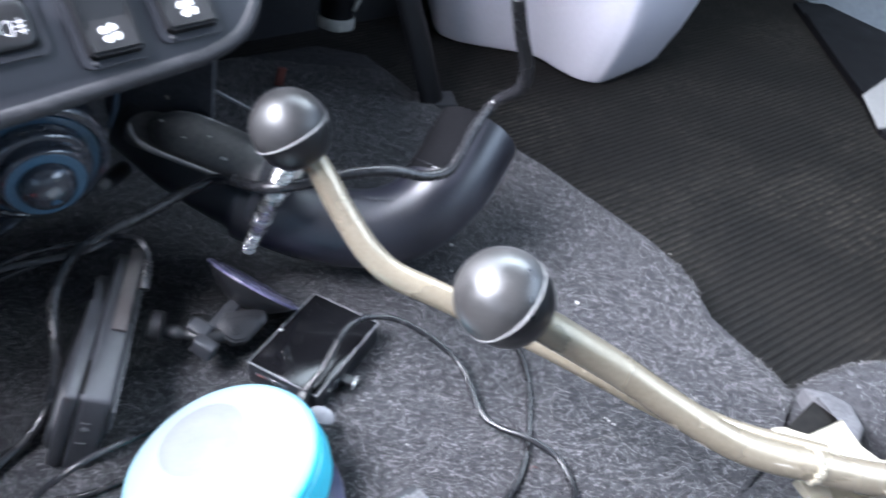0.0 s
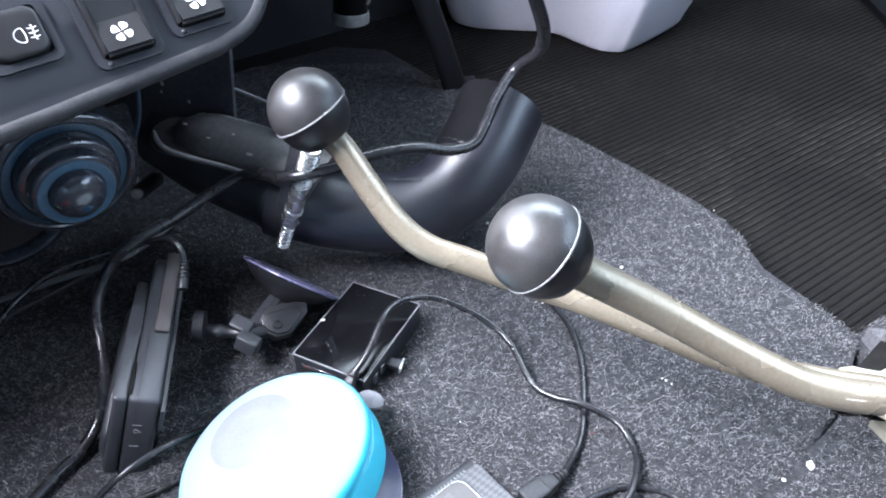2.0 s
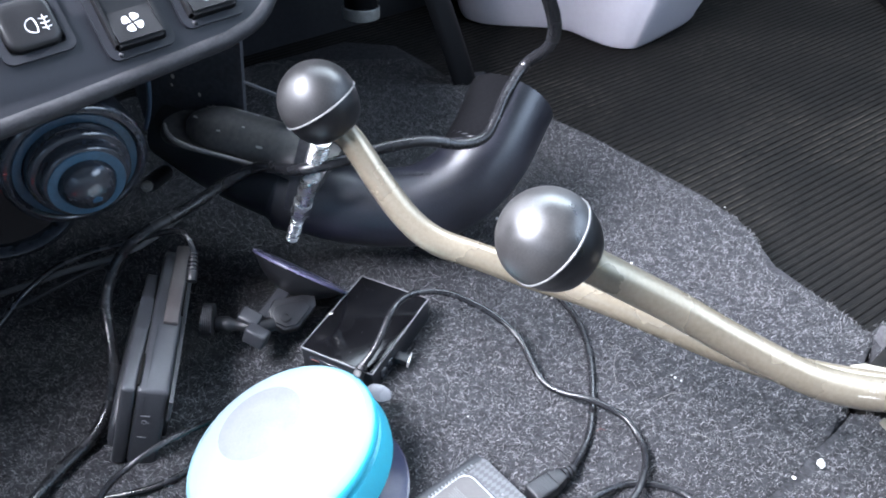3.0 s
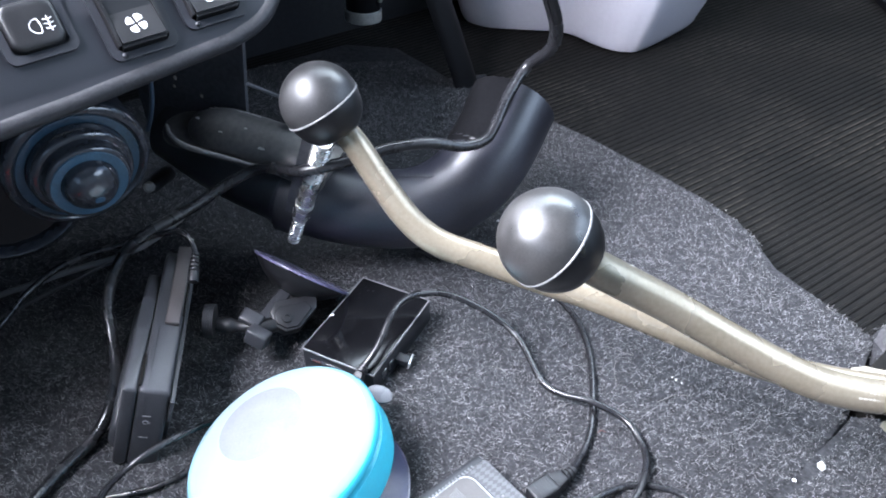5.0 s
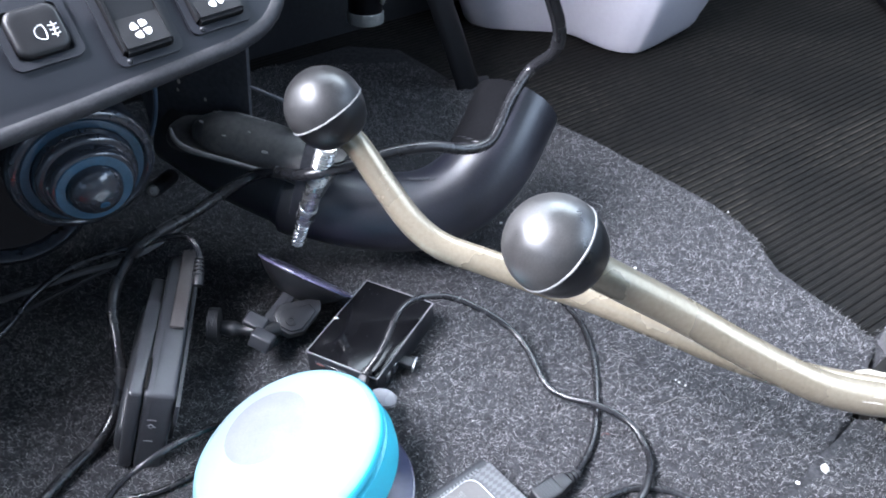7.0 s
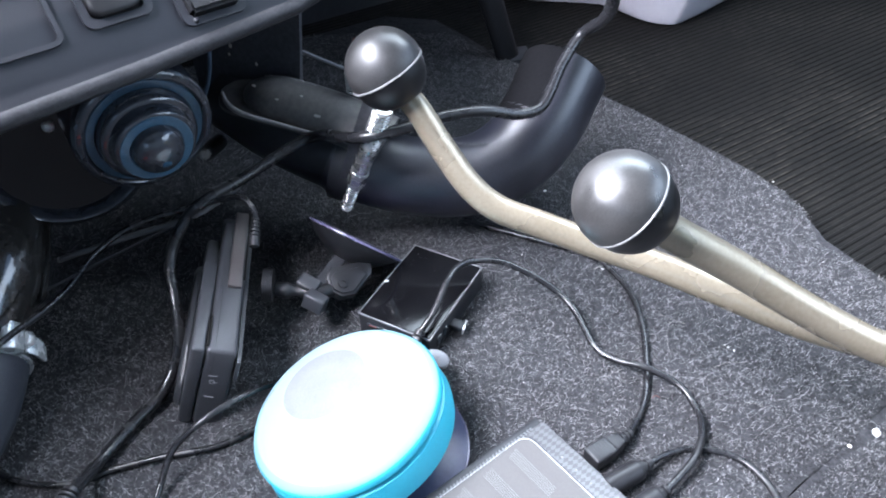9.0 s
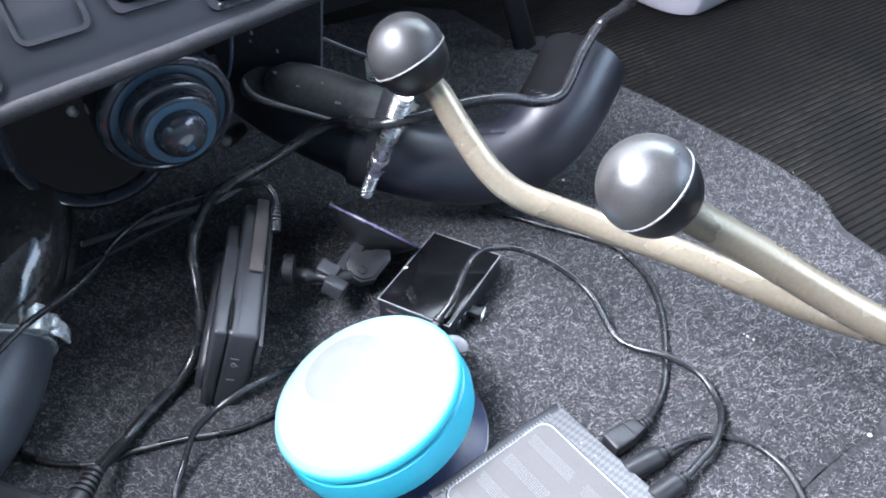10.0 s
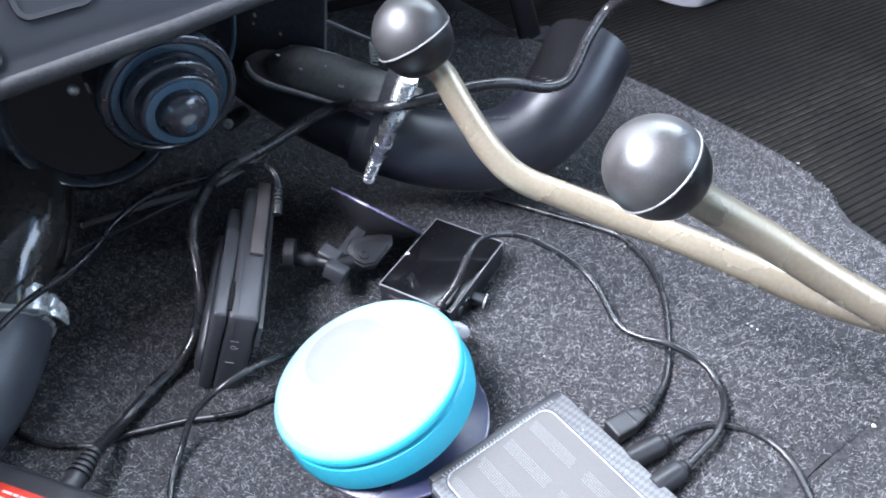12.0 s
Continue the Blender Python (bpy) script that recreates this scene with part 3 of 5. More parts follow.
rocker("fan", -0.0015, 0.0085, 0.0275, 0.046, "black rocker switch with a white fan symbol")
rocker("fan", 0.0425, 0.0130, 0.0285, 0.046, "black rocker switch with a white fan symbol near the panel corner")


# ---- gear levers ----
def knob(parent, centre, axis, material, r=0.0225):
    m = frame_from_z(centre, axis)
    top, low = [], []
    for k in range(15):
        a = radians(90 - 90 * k / 14 - 6 * (k / 14))
        top.append((r * math.cos(a), r * math.sin(a)))
    top[0] = (0.0, r)
    ze = top[-1][1]
    low = [(r * 0.965, ze - 0.0004), (r * 0.955, ze - 0.004), (r * 0.905, ze - 0.0085), (r * 0.81, ze - 0.0130), (r * 0.69, ze - 0.0165), (r * 0.58, ze - 0.0182), (0.0, ze - 0.0182)]
    k1 = part("knob", lathe(top + [(0.0, ze)], m, 48), material, parent, "satin black ball knob")
    part("skirt", lathe([(0.0, ze)] + low, m, 48), M_KNOBLOW, k1)
    part("seam", lathe([(r * 0.99, ze + 0.0005), (r * 1.012, ze + 0.0002), (r * 1.012, ze - 0.0005), (r * 0.96, ze - 0.0008)], m, 48), M_SEAM, k1, "pale moulding seam")
    return k1


def gear_lever(path, radius, label, axis, knob_material):
    lv = thing("gear_lever", label, "gear lever", path[-1], "gear levers")
    inv = Matrix.Translation(-Vector(path[-1]))
    start = Vector(path[0]) - 0.014 * Vector(axis).normalized()
    bm = sweep([start] + path[1:], radius, 20, 10)
    bm.transform(inv)
    part("rod", bm, M_LEVER, lv)
    knob(lv, Vector(path[0]) - Vector(path[-1]), axis, knob_material)
    return lv


def stamped_mark(lv, origin, at, along, facing, r):
    """Illegible pale print on the rod."""
    d = Vector(along).normalized()
    n = Vector(facing)
    n = (n - d * n.dot(d)).normalized()
    f = axes(Vector(at) - Vector(origin) + n * r, d, n.cross(d), n)
    rng_ = random.Random(6)
    x = -0.010
    while x < 0.010:
        w = rng_.uniform(0.0010, 0.0022)
        part("print_bar", rbox((w, 0.0032, 0.0003), f @ Matrix.Translation((x + w / 2, 0, -0.0002)), 0), M_PRINTPALE, lv, "worn pale print bar", smooth=False)
        x += w + 0.0006


LEVER_A = [(0.0455, 0.2561, 0.1830), (0.0698, 0.2590, 0.1625), (0.1081, 0.2590, 0.1375), (0.1382, 0.2545, 0.1190), (0.1615, 0.2495, 0.1065), (0.1819, 0.2455, 0.0975), (0.2039, 0.2432, 0.0915), (0.2245, 0.2423, 0.0880), (0.262, 0.2420, 0.0800), (0.300, 0.2440, 0.0720)]
LEVER_B = [(-0.0670, 0.3810, 0.1820), (-0.0495, 0.3747, 0.1594), (-0.0348, 0.3660, 0.1368), (-0.0197, 0.3570, 0.1173), (-0.0027, 0.3504, 0.1046), (0.0226, 0.3454, 0.0960), (0.0528, 0.3380, 0.0872), (0.0888, 0.3276, 0.0794), (0.1294, 0.3112, 0.0704), (0.1644, 0.2940, 0.0650), (0.2050, 0.2760, 0.0640), (0.2500, 0.2630, 0.0650)]
lever_a = gear_lever(LEVER_A, 0.0086, "champagne painted cranked gear lever with a black ball knob", (-0.70, 0.05, 0.62), M_KNOBLITWORN)
stamped_mark(lever_a, LEVER_A[-1], (0.2090, 0.2430, 0.0903), (0.0206, -0.0009, -0.0035), (-0.5, -0.62, 0.68), 0.0087)
gear_lever(LEVER_B, [0.0078, 0.0078, 0.0080, 0.0082, 0.0083, 0.0084, 0.0086, 0.0087, 0.0088, 0.0088, 0.0088, 0.0088], "champagne painted bent transfer lever with a black ball knob", (-0.46, 0.12, 0.80), M_KNOBSHADED)


def lever_pivot():
    pv = thing("lever_pivot", "cream painted cast lever pivot with a welded bracket and bolt", "bracket", (0.30, 0.26, 0.0))
    o = Matrix.Translation((-0.30, -0.26, 0.0))

    def add(name, bm, mat_, label=""):
        bm.transform(o)
        return part(name, bm, mat_, pv, label)

    ringpts = [(0.2225, 0.2423, 0.0883), (0.2265, 0.2423, 0.0876)]
    bead = sweep(ringpts, 0.0092, 40, 4)
    for v in bead.verts:
        d = v.co - Vector((0.2245, 0.2423, 0.0880))
        v.co += d.normalized() * 0.0013 * noise.noise(v.co * 420)
    wf = frame_from_z((0.2245, 0.2423, 0.0880), Vector((0.0245, -0.0002, -0.0042)))
    wr = random.Random(3)
    for k in range(22):
        a = 2 * math.pi * k / 22
        lump = bmesh.ops.create_icosphere(bead, subdivisions=1, radius=wr.uniform(0.0011, 0.0022))["verts"]
        p = wf @ Vector((0.0088 * math.cos(a), 0.0088 * math.sin(a), wr.uniform(-0.0014, 0.0014)))
        for v in lump:
            v.co += p
    add("weld", bead, M_CAST, "lumpy weld bead")
    add("arm", sweep([(0.226, 0.2425, 0.0872), (0.262, 0.2420, 0.0795), (0.300, 0.2440, 0.0715), (0.325, 0.2520, 0.066)], [0.0088, 0.0094, 0.0100, 0.0098], 18, 6), M_LEVER)
    add("upper_arm", sweep([(0.262, 0.2455, 0.076), (0.288, 0.2490, 0.070), (0.310, 0.2590, 0.066), (0.328, 0.2720, 0.064)], [0.0095, 0.0110, 0.0125, 0.0120], 16, 6), M_CAST)
    add("lobe", sweep([(0.298, 0.2460, 0.064), (0.318, 0.2480, 0.060), (0.332, 0.2560, 0.058), (0.336, 0.2680, 0.058)], [0.009, 0.0105, 0.010, 0.008], 14, 6), M_CAST)
    add("rivet", lathe([(0.0, -0.0010), (0.0018, -0.0008), (0.0026, 0.0008), (0.0036, 0.0010), (0.0044, -0.0004)], frame_from_z((0.2665, 0.2352, 0.0825), (0.1, -0.62, 0.78)), 16), M_LEVER)
    add("rivet", lathe([(0.0, 0.0009), (0.0014, 0.0006), (0.0019, 0.0)], frame_from_z((0.2535, 0.2350, 0.0845), (0.1, -0.7, 0.7)), 12), M_LEVER)
    gusset = prism([(0.2300, 0.2880), (0.2390, 0.2890), (0.2513, 0.2817), (0.2782, 0.2977), (0.2800, 0.2765), (0.2905, 0.2690), (0.2752, 0.2583), (0.243, 0.2640), (0.226, 0.2761)], 0.054, 0.060, bevel=0.0015)
    add("plate", gusset, M_CAST, "flat cream bracket plate")
    add("lower_plate", prism([(0.2480, 0.2690), (0.2585, 0.2395), (0.2700, 0.2500), (0.2760, 0.2640)], 0.030, 0.036, bevel=0.0015), M_CAST, "cream triangular stay")
    web = bmesh.new()
    rim_ = [Vector(p) for p in ((0.2460, 0.2470, 0.0780), (0.2660, 0.2450, 0.0735), (0.2860, 0.2450, 0.0690), (0.3060, 0.2480, 0.0640))]
    toe_ = [Vector(p) for p in ((0.2680, 0.2520, 0.0340), (0.2800, 0.2470, 0.0200), (0.2900, 0.2420, 0.0120), (0.3100, 0.2420, 0.0160))]
    grid_ = []
    for k in range(9):
        row = []
        for a_, b_ in zip(rim_, toe_):
            u = k / 8
            p = a_.lerp(b_, u)
            row.append(p + Vector((-0.10, 0.55, -0.30)) * 0.012 * math.sin(math.pi * u))
        grid_.append(spline(row, 4))
    vv = [[web.verts.new(p) for p in row] for row in grid_]
    for p, q in zip(vv, vv[1:]):
        for k in range(len(p) - 1):
            web.faces.new((p[k], p[k + 1], q[k + 1], q[k]))
    bmesh.ops.solidify(web, geom=web.faces[:], thickness=0.004)
    add("web", web, M_CAST, "curved cream web below the arm")
    add("foot", prism([(0.268, 0.250), (0.305, 0.246), (0.318, 0.272), (0.280, 0.284)], -0.02, 0.043), M_CAST)
    boss = add("boss", lathe([(0.0, -0.022), (0.012, -0.022), (0.0125, 0.0), (0.0085, 0.004), (0.0, 0.004)], axes((0.329, 0.2735, 0.062), Vector((1, 0, 0)), Vector((0, 1, 0)), Vector((0, 0, 1))), 24), M_CAST)
    add("bolt", lathe([(0.0, 0.0), (0.0105, 0.0), (0.0105, 0.003), (0.0082, 0.005), (0.0080, 0.0200), (0.0070, 0.0218), (0.0048, 0.0218), (0.0042, 0.014), (0.0, 0.014)], frame_from_z((0.3280, 0.2660, 0.0640), (-0.05, 0.12, 1.0)), 28), M_BOLT, "plated hollow bolt head")
    add("bolt_hexagon", lathe([(0.0, -0.007), (0.0112, -0.007), (0.0118, -0.0055), (0.0118, 0.0010), (0.0110, 0.0022), (0.0, 0.0022)], frame_from_z((0.3280, 0.2660, 0.0640), (-0.05, 0.12, 1.0)), 6), M_BOLT, "plated hexagon")
    bush = frame_from_z((0.2740, 0.2435, 0.0290), (-0.84, -0.30, 0.45))
    add("bush", lathe([(0.0, -0.012), (0.0080, -0.012), (0.0084, -0.002), (0.0070, -0.001), (0.0070, 0.002), (0.0080, 0.003), (0.0080, 0.0045), (0.0066, 0.0055), (0.0050, 0.0050), (0.0046, 0.0036), (0.0, 0.0036)], bush, 28), M_BLACK, "black rubber bush")
    add("washer", lathe([(0.0072, 0.0022), (0.0090, 0.0022), (0.0092, 0.0034), (0.0080, 0.0040)], bush, 28), M_BOLT, "grey steel washer")
    return pv


lever_pivot()
rb = thing("rubber_block", "square black rubber gaiter stub in the carpet opening", "gaiter", (0.283, 0.312, 0.0))
part("block", prism([(-0.0223, 0.0008), (-0.0110, -0.0095), (0.0175, 0.0093), (0.0045, 0.0238)], -0.03, 0.030, bevel=0.0015), M_MAT, rb)
FELT = [(0.283, 0.3456), (0.2983, 0.3425), (0.3122, 0.3325), (0.3131, 0.3135), (0.3037, 0.2992), (0.2954, 0.3047), (0.2992, 0.3193), (0.2861, 0.3347), (0.2840, 0.3387)]
tagged(part("torn_felt", prism(FELT, 0.018, 0.033, bevel=0.004, segs=3), M_FELT), "pale torn felt edge beside the lever opening", "carpet", kind="structure")


# ---- heater duct and clamp ----
def t_bolt_clamp(parent, a, b, centre, axis, r):
    """A band with a long threaded screw."""
    a, b = Vector(a), Vector(b)
    m = frame_from_z(centre, axis)
    cl = part("clamp_band", lathe([(0.0, -0.0105), (r, -0.0105), (r + 0.0022, -0.010), (r + 0.0022, 0.009), (r, 0.009)], m, 40), M_BLACK, parent, "dark steel clamp band")
    d = (b - a).normalized()
    ln = (b - a).length
    f = frame_from_z(a, d)
    sl = [(0.0, 0.0), (0.0056, 0.0)]
    z = 0.001
    while z < ln * 0.34:
        sl += [(0.0062, z), (0.0066, z + 0.0006), (0.0066, z + 0.0011), (0.0049, z + 0.0014), (0.0049, z + 0.0021)]
        z += 0.0025
    sl += [(0.0060, ln * 0.36), (0.0060, ln * 0.44), (0.0057, ln * 0.45), (0.0060, ln * 0.46), (0.0060, ln * 0.585), (0.0066, ln * 0.59), (0.0066, ln * 0.61), (0.0, ln * 0.61)]
    part("sleeve", lathe(sl, f, 20), M_CLAMP, cl, "plated knurled sleeve")
    part("nut", lathe([(0.0, ln * 0.62), (0.0066, ln * 0.62), (0.0066, ln * 0.74), (0.0, ln * 0.74)], f, 6), M_CLAMP, cl)
    th = [(0.0, ln * 0.70)]
    z = ln * 0.70
    while z < ln:
        th += [(0.0044, z), (0.0048, z + 0.0005), (0.0048, z + 0.0010), (0.0032, z + 0.0014), (0.0032, z + 0.0022)]
        z += 0.0025
    th.append((0.0, ln))
    part("thread", lathe(th, f, 14), M_CLAMP, cl)
    out = Vector((0.17, -0.80, 0.57))
    out = (out - d * out.dot(d)).normalized()
    across = d.cross(out)
    across = across if across.x > 0 else -across
    flat = axes(a - out * 0.0055, across, d, across.cross(d))
    part("strap", prism([(-0.0135, 0.004), (-0.0045, 0.002), (-0.0045, ln * 0.98), (-0.0100, ln * 1.02), (-0.0125, ln * 0.6)], -0.001, 0.001, flat, 0.0004), M_PLATE, cl, "dusty dark steel clamp strap")
    return cl


duct = thing("heater_duct", "black moulded plastic heater duct elbow, dusty, tinted bluish for its sheen", "duct", (-0.04, 0.443, 0.031))
DUCT = [(-0.114, 0.467, 0.065), (-0.100, 0.462, 0.060), (-0.060, 0.457, 0.052), (-0.018, 0.4575, 0.051), (0.013, 0.468, 0.060), (0.036, 0.489, 0.077), (0.0560, 0.5232, 0.0992)]
bm = sweep(DUCT, [0.0285, 0.0285, 0.029, 0.0298, 0.0308, 0.0325, 0.0335], 36, 8, wall=0.0025)
line = spline(DUCT, 8)
# thin dark shell over the elbow's left side, in place of shade there
shade_skin = bmesh.new()
arcs = []
for i in range(33, len(line)):
    d = (line[min(i + 1, len(line) - 1)] - line[i - 1]).normalized()
    left = Vector((-d.y, d.x, 0)).normalized()
    up = d.cross(left)
    up = up if up.z > 0 else -up
    r = float(np.interp(i, np.linspace(0, len(line) - 1, 7), [0.0285, 0.0285, 0.029, 0.0298, 0.0308, 0.0325, 0.0335])) + 0.0007
    a1 = min(104 + 5 * math.sin((i - 33) * 0.12), -40 + (i - 33) * 26)
    arcs.append([shade_skin.verts.new(line[i] + r * (math.cos(radians(-70 + (a1 + 70) * k / 14)) * left + math.sin(radians(-70 + (a1 + 70) * k / 14)) * up)) for k in range(15)])
for p, q in zip(arcs, arcs[1:]):
    for k in range(14):
        shade_skin.faces.new((p[k], p[k + 1], q[k + 1], q[k]))
shade_skin.transform(Matrix.Translation((0.04, -0.443, -0.031)))
part("rubber_wrap", shade_skin, M_DUCTSHADE, duct, "dull black skin standing in for shade on the duct")
bm.transform(Matrix.Translation((0.04, -0.443, -0.031)))
part("elbow", bm, M_DUCT, duct)
prt = random.Random(4)
for k in range(9):
    u = k / 8
    at = Vector((-0.0309 + 0.0238 * u, 0.4561 - 0.0048 * u, 0.0812 + 0.0023 * u ** 1.3))
    up = Vector((0.0, -0.04 - 0.36 * u, 1.0)).normalized()
    f = frame_from_z(at + Vector((0.04, -0.443, -0.031)), up, (1, 0.1, 0))
    part("print_bar", rbox((prt.uniform(0.0008, 0.0020), prt.uniform(0.0018, 0.0030), 0.0004), f @ Matrix.Rotation(radians(prt.uniform(70, 110)), 4, "Z"), 0), M_PLATE, duct, "worn pale print bar", smooth=False)
bm = sweep([(-0.100, 0.463, 0.060), (-0.130, 0.474, 0.066), (-0.165, 0.492, 0.074), (-0.205, 0.520, 0.085)], [0.0265, 0.026, 0.026, 0.026], 28, 6)
bm.transform(Matrix.Translation((0.04, -0.443, -0.031)))
part("inlet_hose", bm, M_BLACK, duct, "dull black rubber inlet hose")
clampo = Vector((-0.04, 0.443, 0.031))
t_bolt_clamp(duct, Vector((-0.0718, 0.4046, 0.1420)) - clampo, Vector((-0.1085, 0.4350, 0.0410)) - clampo, Vector((-0.104, 0.463, 0.0612)) - clampo, (0.94, -0.22, -0.25), 0.0288)


# ---- bracket, rod and plumbing below the dashboard ----
def bracket():
    br = thing("heater_inlet", "dusty black moulded heater inlet with chipped paint and pale flange edge", "heater inlet", (-0.138, 0.469, 0.1055))
    x = Vector((0.095, -0.030, -0.012)).normalized()
    nrm = Vector((0.0, -0.20, 0.98))
    nrm = (nrm - x * nrm.dot(x)).normalized()
    br.matrix_world = axes((-0.138, 0.4690, 0.1055), x, nrm.cross(x), nrm)
    back = br.matrix_world.inverted()
    part("flange", prism(rounded(0.122, 0.036, 0.0175, 8, 0.0, -0.0045), -0.003, 0.0, bevel=0.001), M_BRACKET, br)
    part("flange_edge", sweep([(-0.058, -0.008, 0.001), (-0.050, -0.0165, 0.001), (-0.035, -0.0225, 0.0015), (0.0, -0.0230, 0.0015), (0.055, -0.0225, 0.001)], [0.0010, 0.0019, 0.0020, 0.0014, 0.0006], 8, 5), M_CHIP, br, "pale line along the flange edge")
    bm = sweep([(-0.044, 0.001, 0.0), (-0.040, 0.001, 0.0), (-0.031, 0.001, 0.0), (-0.018, 0.001, 0.0), (0.010, 0.0005, -0.001), (0.038, -0.001, -0.003), (0.066, -0.003, -0.010)], [0.004, 0.0105, 0.0165, 0.0198, 0.0203, 0.0200, 0.0200], 32, 6)
    bm.transform(Matrix.Diagonal((1, 1, 0.72, 1)))
    part("moulded_tube", bm, M_BRACKET, br)
    crng = random.Random(9)
    for cx, cy, q in ((-0.026, 0.0125, 0.0026), (-0.021, 0.0150, 0.0016), (-0.006, 0.0135, 0.0030), (0.001, 0.0140, 0.0017), (-0.033, -0.004, 0.0012), (0.020, -0.0145, 0.0016), (-0.012, 0.0148, 0.0014), (0.006, 0.0128, 0.0010), (-0.030, 0.0098, 0.0011), (-0.012, -0.0110, 0.0009), (0.004, -0.0040, 0.0007)):
        top = 0.72 * math.sqrt(0.0203 ** 2 - cy ** 2) - (0.0022 if cx < -0.02 else 0.0)
        f = frame_from_z((cx, cy, top + 0.0002), (0.0, cy / 0.0203, 1.1 * top / 0.0146))
        out = [(q * 1.6 * crng.uniform(0.6, 1.2) * math.cos(k * 0.8), q * crng.uniform(0.4, 0.9) * math.sin(k * 0.8)) for k in range(8)]
        part("chip", prism(out, -0.0004, 0.0003, f), M_SPOT, br, "bare chipped paint spot")
    wall = axes((-0.2144, 0.5147, 0.0), Vector((0.9537, -0.3010, 0)), Vector((0, 0, 1)), Vector((-0.3010, -0.9537, 0)))
    part("back_plate", prism([(-0.012, 0.084), (0.077, 0.112), (0.0845, 0.166), (0.090, 0.27), (-0.012, 0.27)], -0.004, 0.0, back @ wall, 0.0), M_PLATE, br, "dark grey upright plate")
    for s_, z_, q in ((0.024, 0.134, 0.0013), (0.0215, 0.127, 0.0009), (0.043, 0.122, 0.0011)):
        part("chip", prism([(s_ + q * math.cos(k * 1.05), z_ + 1.5 * q * math.sin(k * 1.05)) for k in range(6)], 0.0, 0.0004, back @ wall), M_SPOT, br, "bare chipped paint spot")
    boss = back @ frame_from_z((-0.2112, 0.4560, 0.0742), (0.10, -0.90, 0.40))
    part("mounting_boss", lathe([(0.0, -0.055), (0.0062, -0.055), (0.0058, -0.004), (0.0046, -0.001), (0.0, -0.001)], boss, 20), M_DARK, br)
    part("screw", lathe([(0.0, 0.0022), (0.0014, 0.0022), (0.0016, 0.0034), (0.0034, 0.0028), (0.0042, 0.0012), (0.0042, -0.0020), (0.0, -0.0020)], boss, 8), M_WHITEDULL, br, "bare metal screw head")
    return br


bracket()
tube = thing("vacuum_tube", "thin blue-grey plastic tube hanging below the dashboard", "tube", (-0.20, 0.475, 0.135))
bm = sweep([(px_ + 0.20, py_ - 0.475, pz_ - 0.135) for px_, py_, pz_ in [(-0.1935, 0.4723, 0.1629), (-0.1955, 0.4729, 0.1504), (-0.1986, 0.4739, 0.1351), (-0.2035, 0.4755, 0.1211), (-0.2095, 0.4773, 0.1087)]], 0.0016, 10, 5)
part("tube", bm, M_TUBE, tube)


def blower():
    bl = thing("blower_motor", "glossy black stepped blower motor housing with dull blue rings", "blower motor", (-0.23, 0.395, 0.13))
    ax = Vector((0.575, -0.800, -0.135)).normalized()
    base = Vector((-0.2135, 0.3806, 0.1446))
    f = frame_from_z(base, ax)
    f0 = Matrix.Translation((0.23, -0.395, -0.13)) @ f
    body = [(0.0, -0.03), (0.0405, -0.03), (0.0415, -0.006), (0.0418, -0.001), (0.0410, 0.0025), (0.0390, 0.0045), (0.0368, 0.0048), (0.0356, 0.0040), (0.0348, 0.0030),
            (0.0296, 0.0030), (0.0292, 0.0040), (0.0290, 0.0090), (0.0283, 0.0112), (0.0266, 0.0124), (0.0252, 0.0127), (0.0245, 0.0138), (0.0243, 0.0176), (0.0238, 0.0196), (0.0226, 0.0207), (0.0214, 0.0209),
            (0.0160, 0.0209), (0.0157, 0.0216), (0.0152, 0.0245), (0.0132, 0.0275), (0.0098, 0.0300), (0.0052, 0.0315), (0.0, 0.0319)]
    part("body", lathe(body, f0, 72), M_GLOSS, bl)
    part("outer_ring", lathe([(0.0297, 0.0030), (0.0299, 0.0036), (0.0345, 0.0036), (0.0347, 0.0030)], f0, 72), M_BLUEDULL, bl, "dull blue painted ring")
    part("inner_ring", lathe([(0.0159, 0.0209), (0.0161, 0.0215), (0.0213, 0.0215), (0.0216, 0.0208)], f0, 64), M_BLUE, bl, "dull blue painted ring")
    part("dot", lathe([(0.0, 0.0009), (0.0026, 0.0007), (0.0033, 0.0)], f0 @ Matrix.Translation((0.0008, -0.0058, 0.0306)) @ Matrix.Rotation(radians(24), 4, "X"), 20), M_BLUE, bl, "dull blue painted dot")
    h = Matrix.Translation((0.23, -0.395, -0.13)) @ frame_from_z(Vector((-0.266, 0.378, 0.128)), Vector((0.50, -0.86, 0.10)))
    part("scroll", lathe([(0.0, -0.04), (0.054, -0.04), (0.0558, -0.020), (0.0535, -0.009), (0.0485, -0.004), (0.0455, -0.006), (0.0440, -0.011), (0.0435, -0.014)], h, 56), M_GLOSS, bl)
    part("scroll_cover", lathe([(0.0438, -0.016), (0.0438, -0.0130), (0.030, -0.0145), (0.0, -0.0150)], h, 48), M_BOX, bl, "flat black scroll cover")
    part("scroll_screw", lathe([(0.0, 0.0022), (0.0022, 0.0018), (0.0036, 0.0006), (0.0038, -0.001)], Matrix.Translation((0.23, -0.395, -0.13)) @ frame_from_z((-0.2765, 0.3897, 0.1409), (0.50, -0.86, 0.10)), 16), M_STEEL, bl, "bare metal screw head")
    return bl


blower()


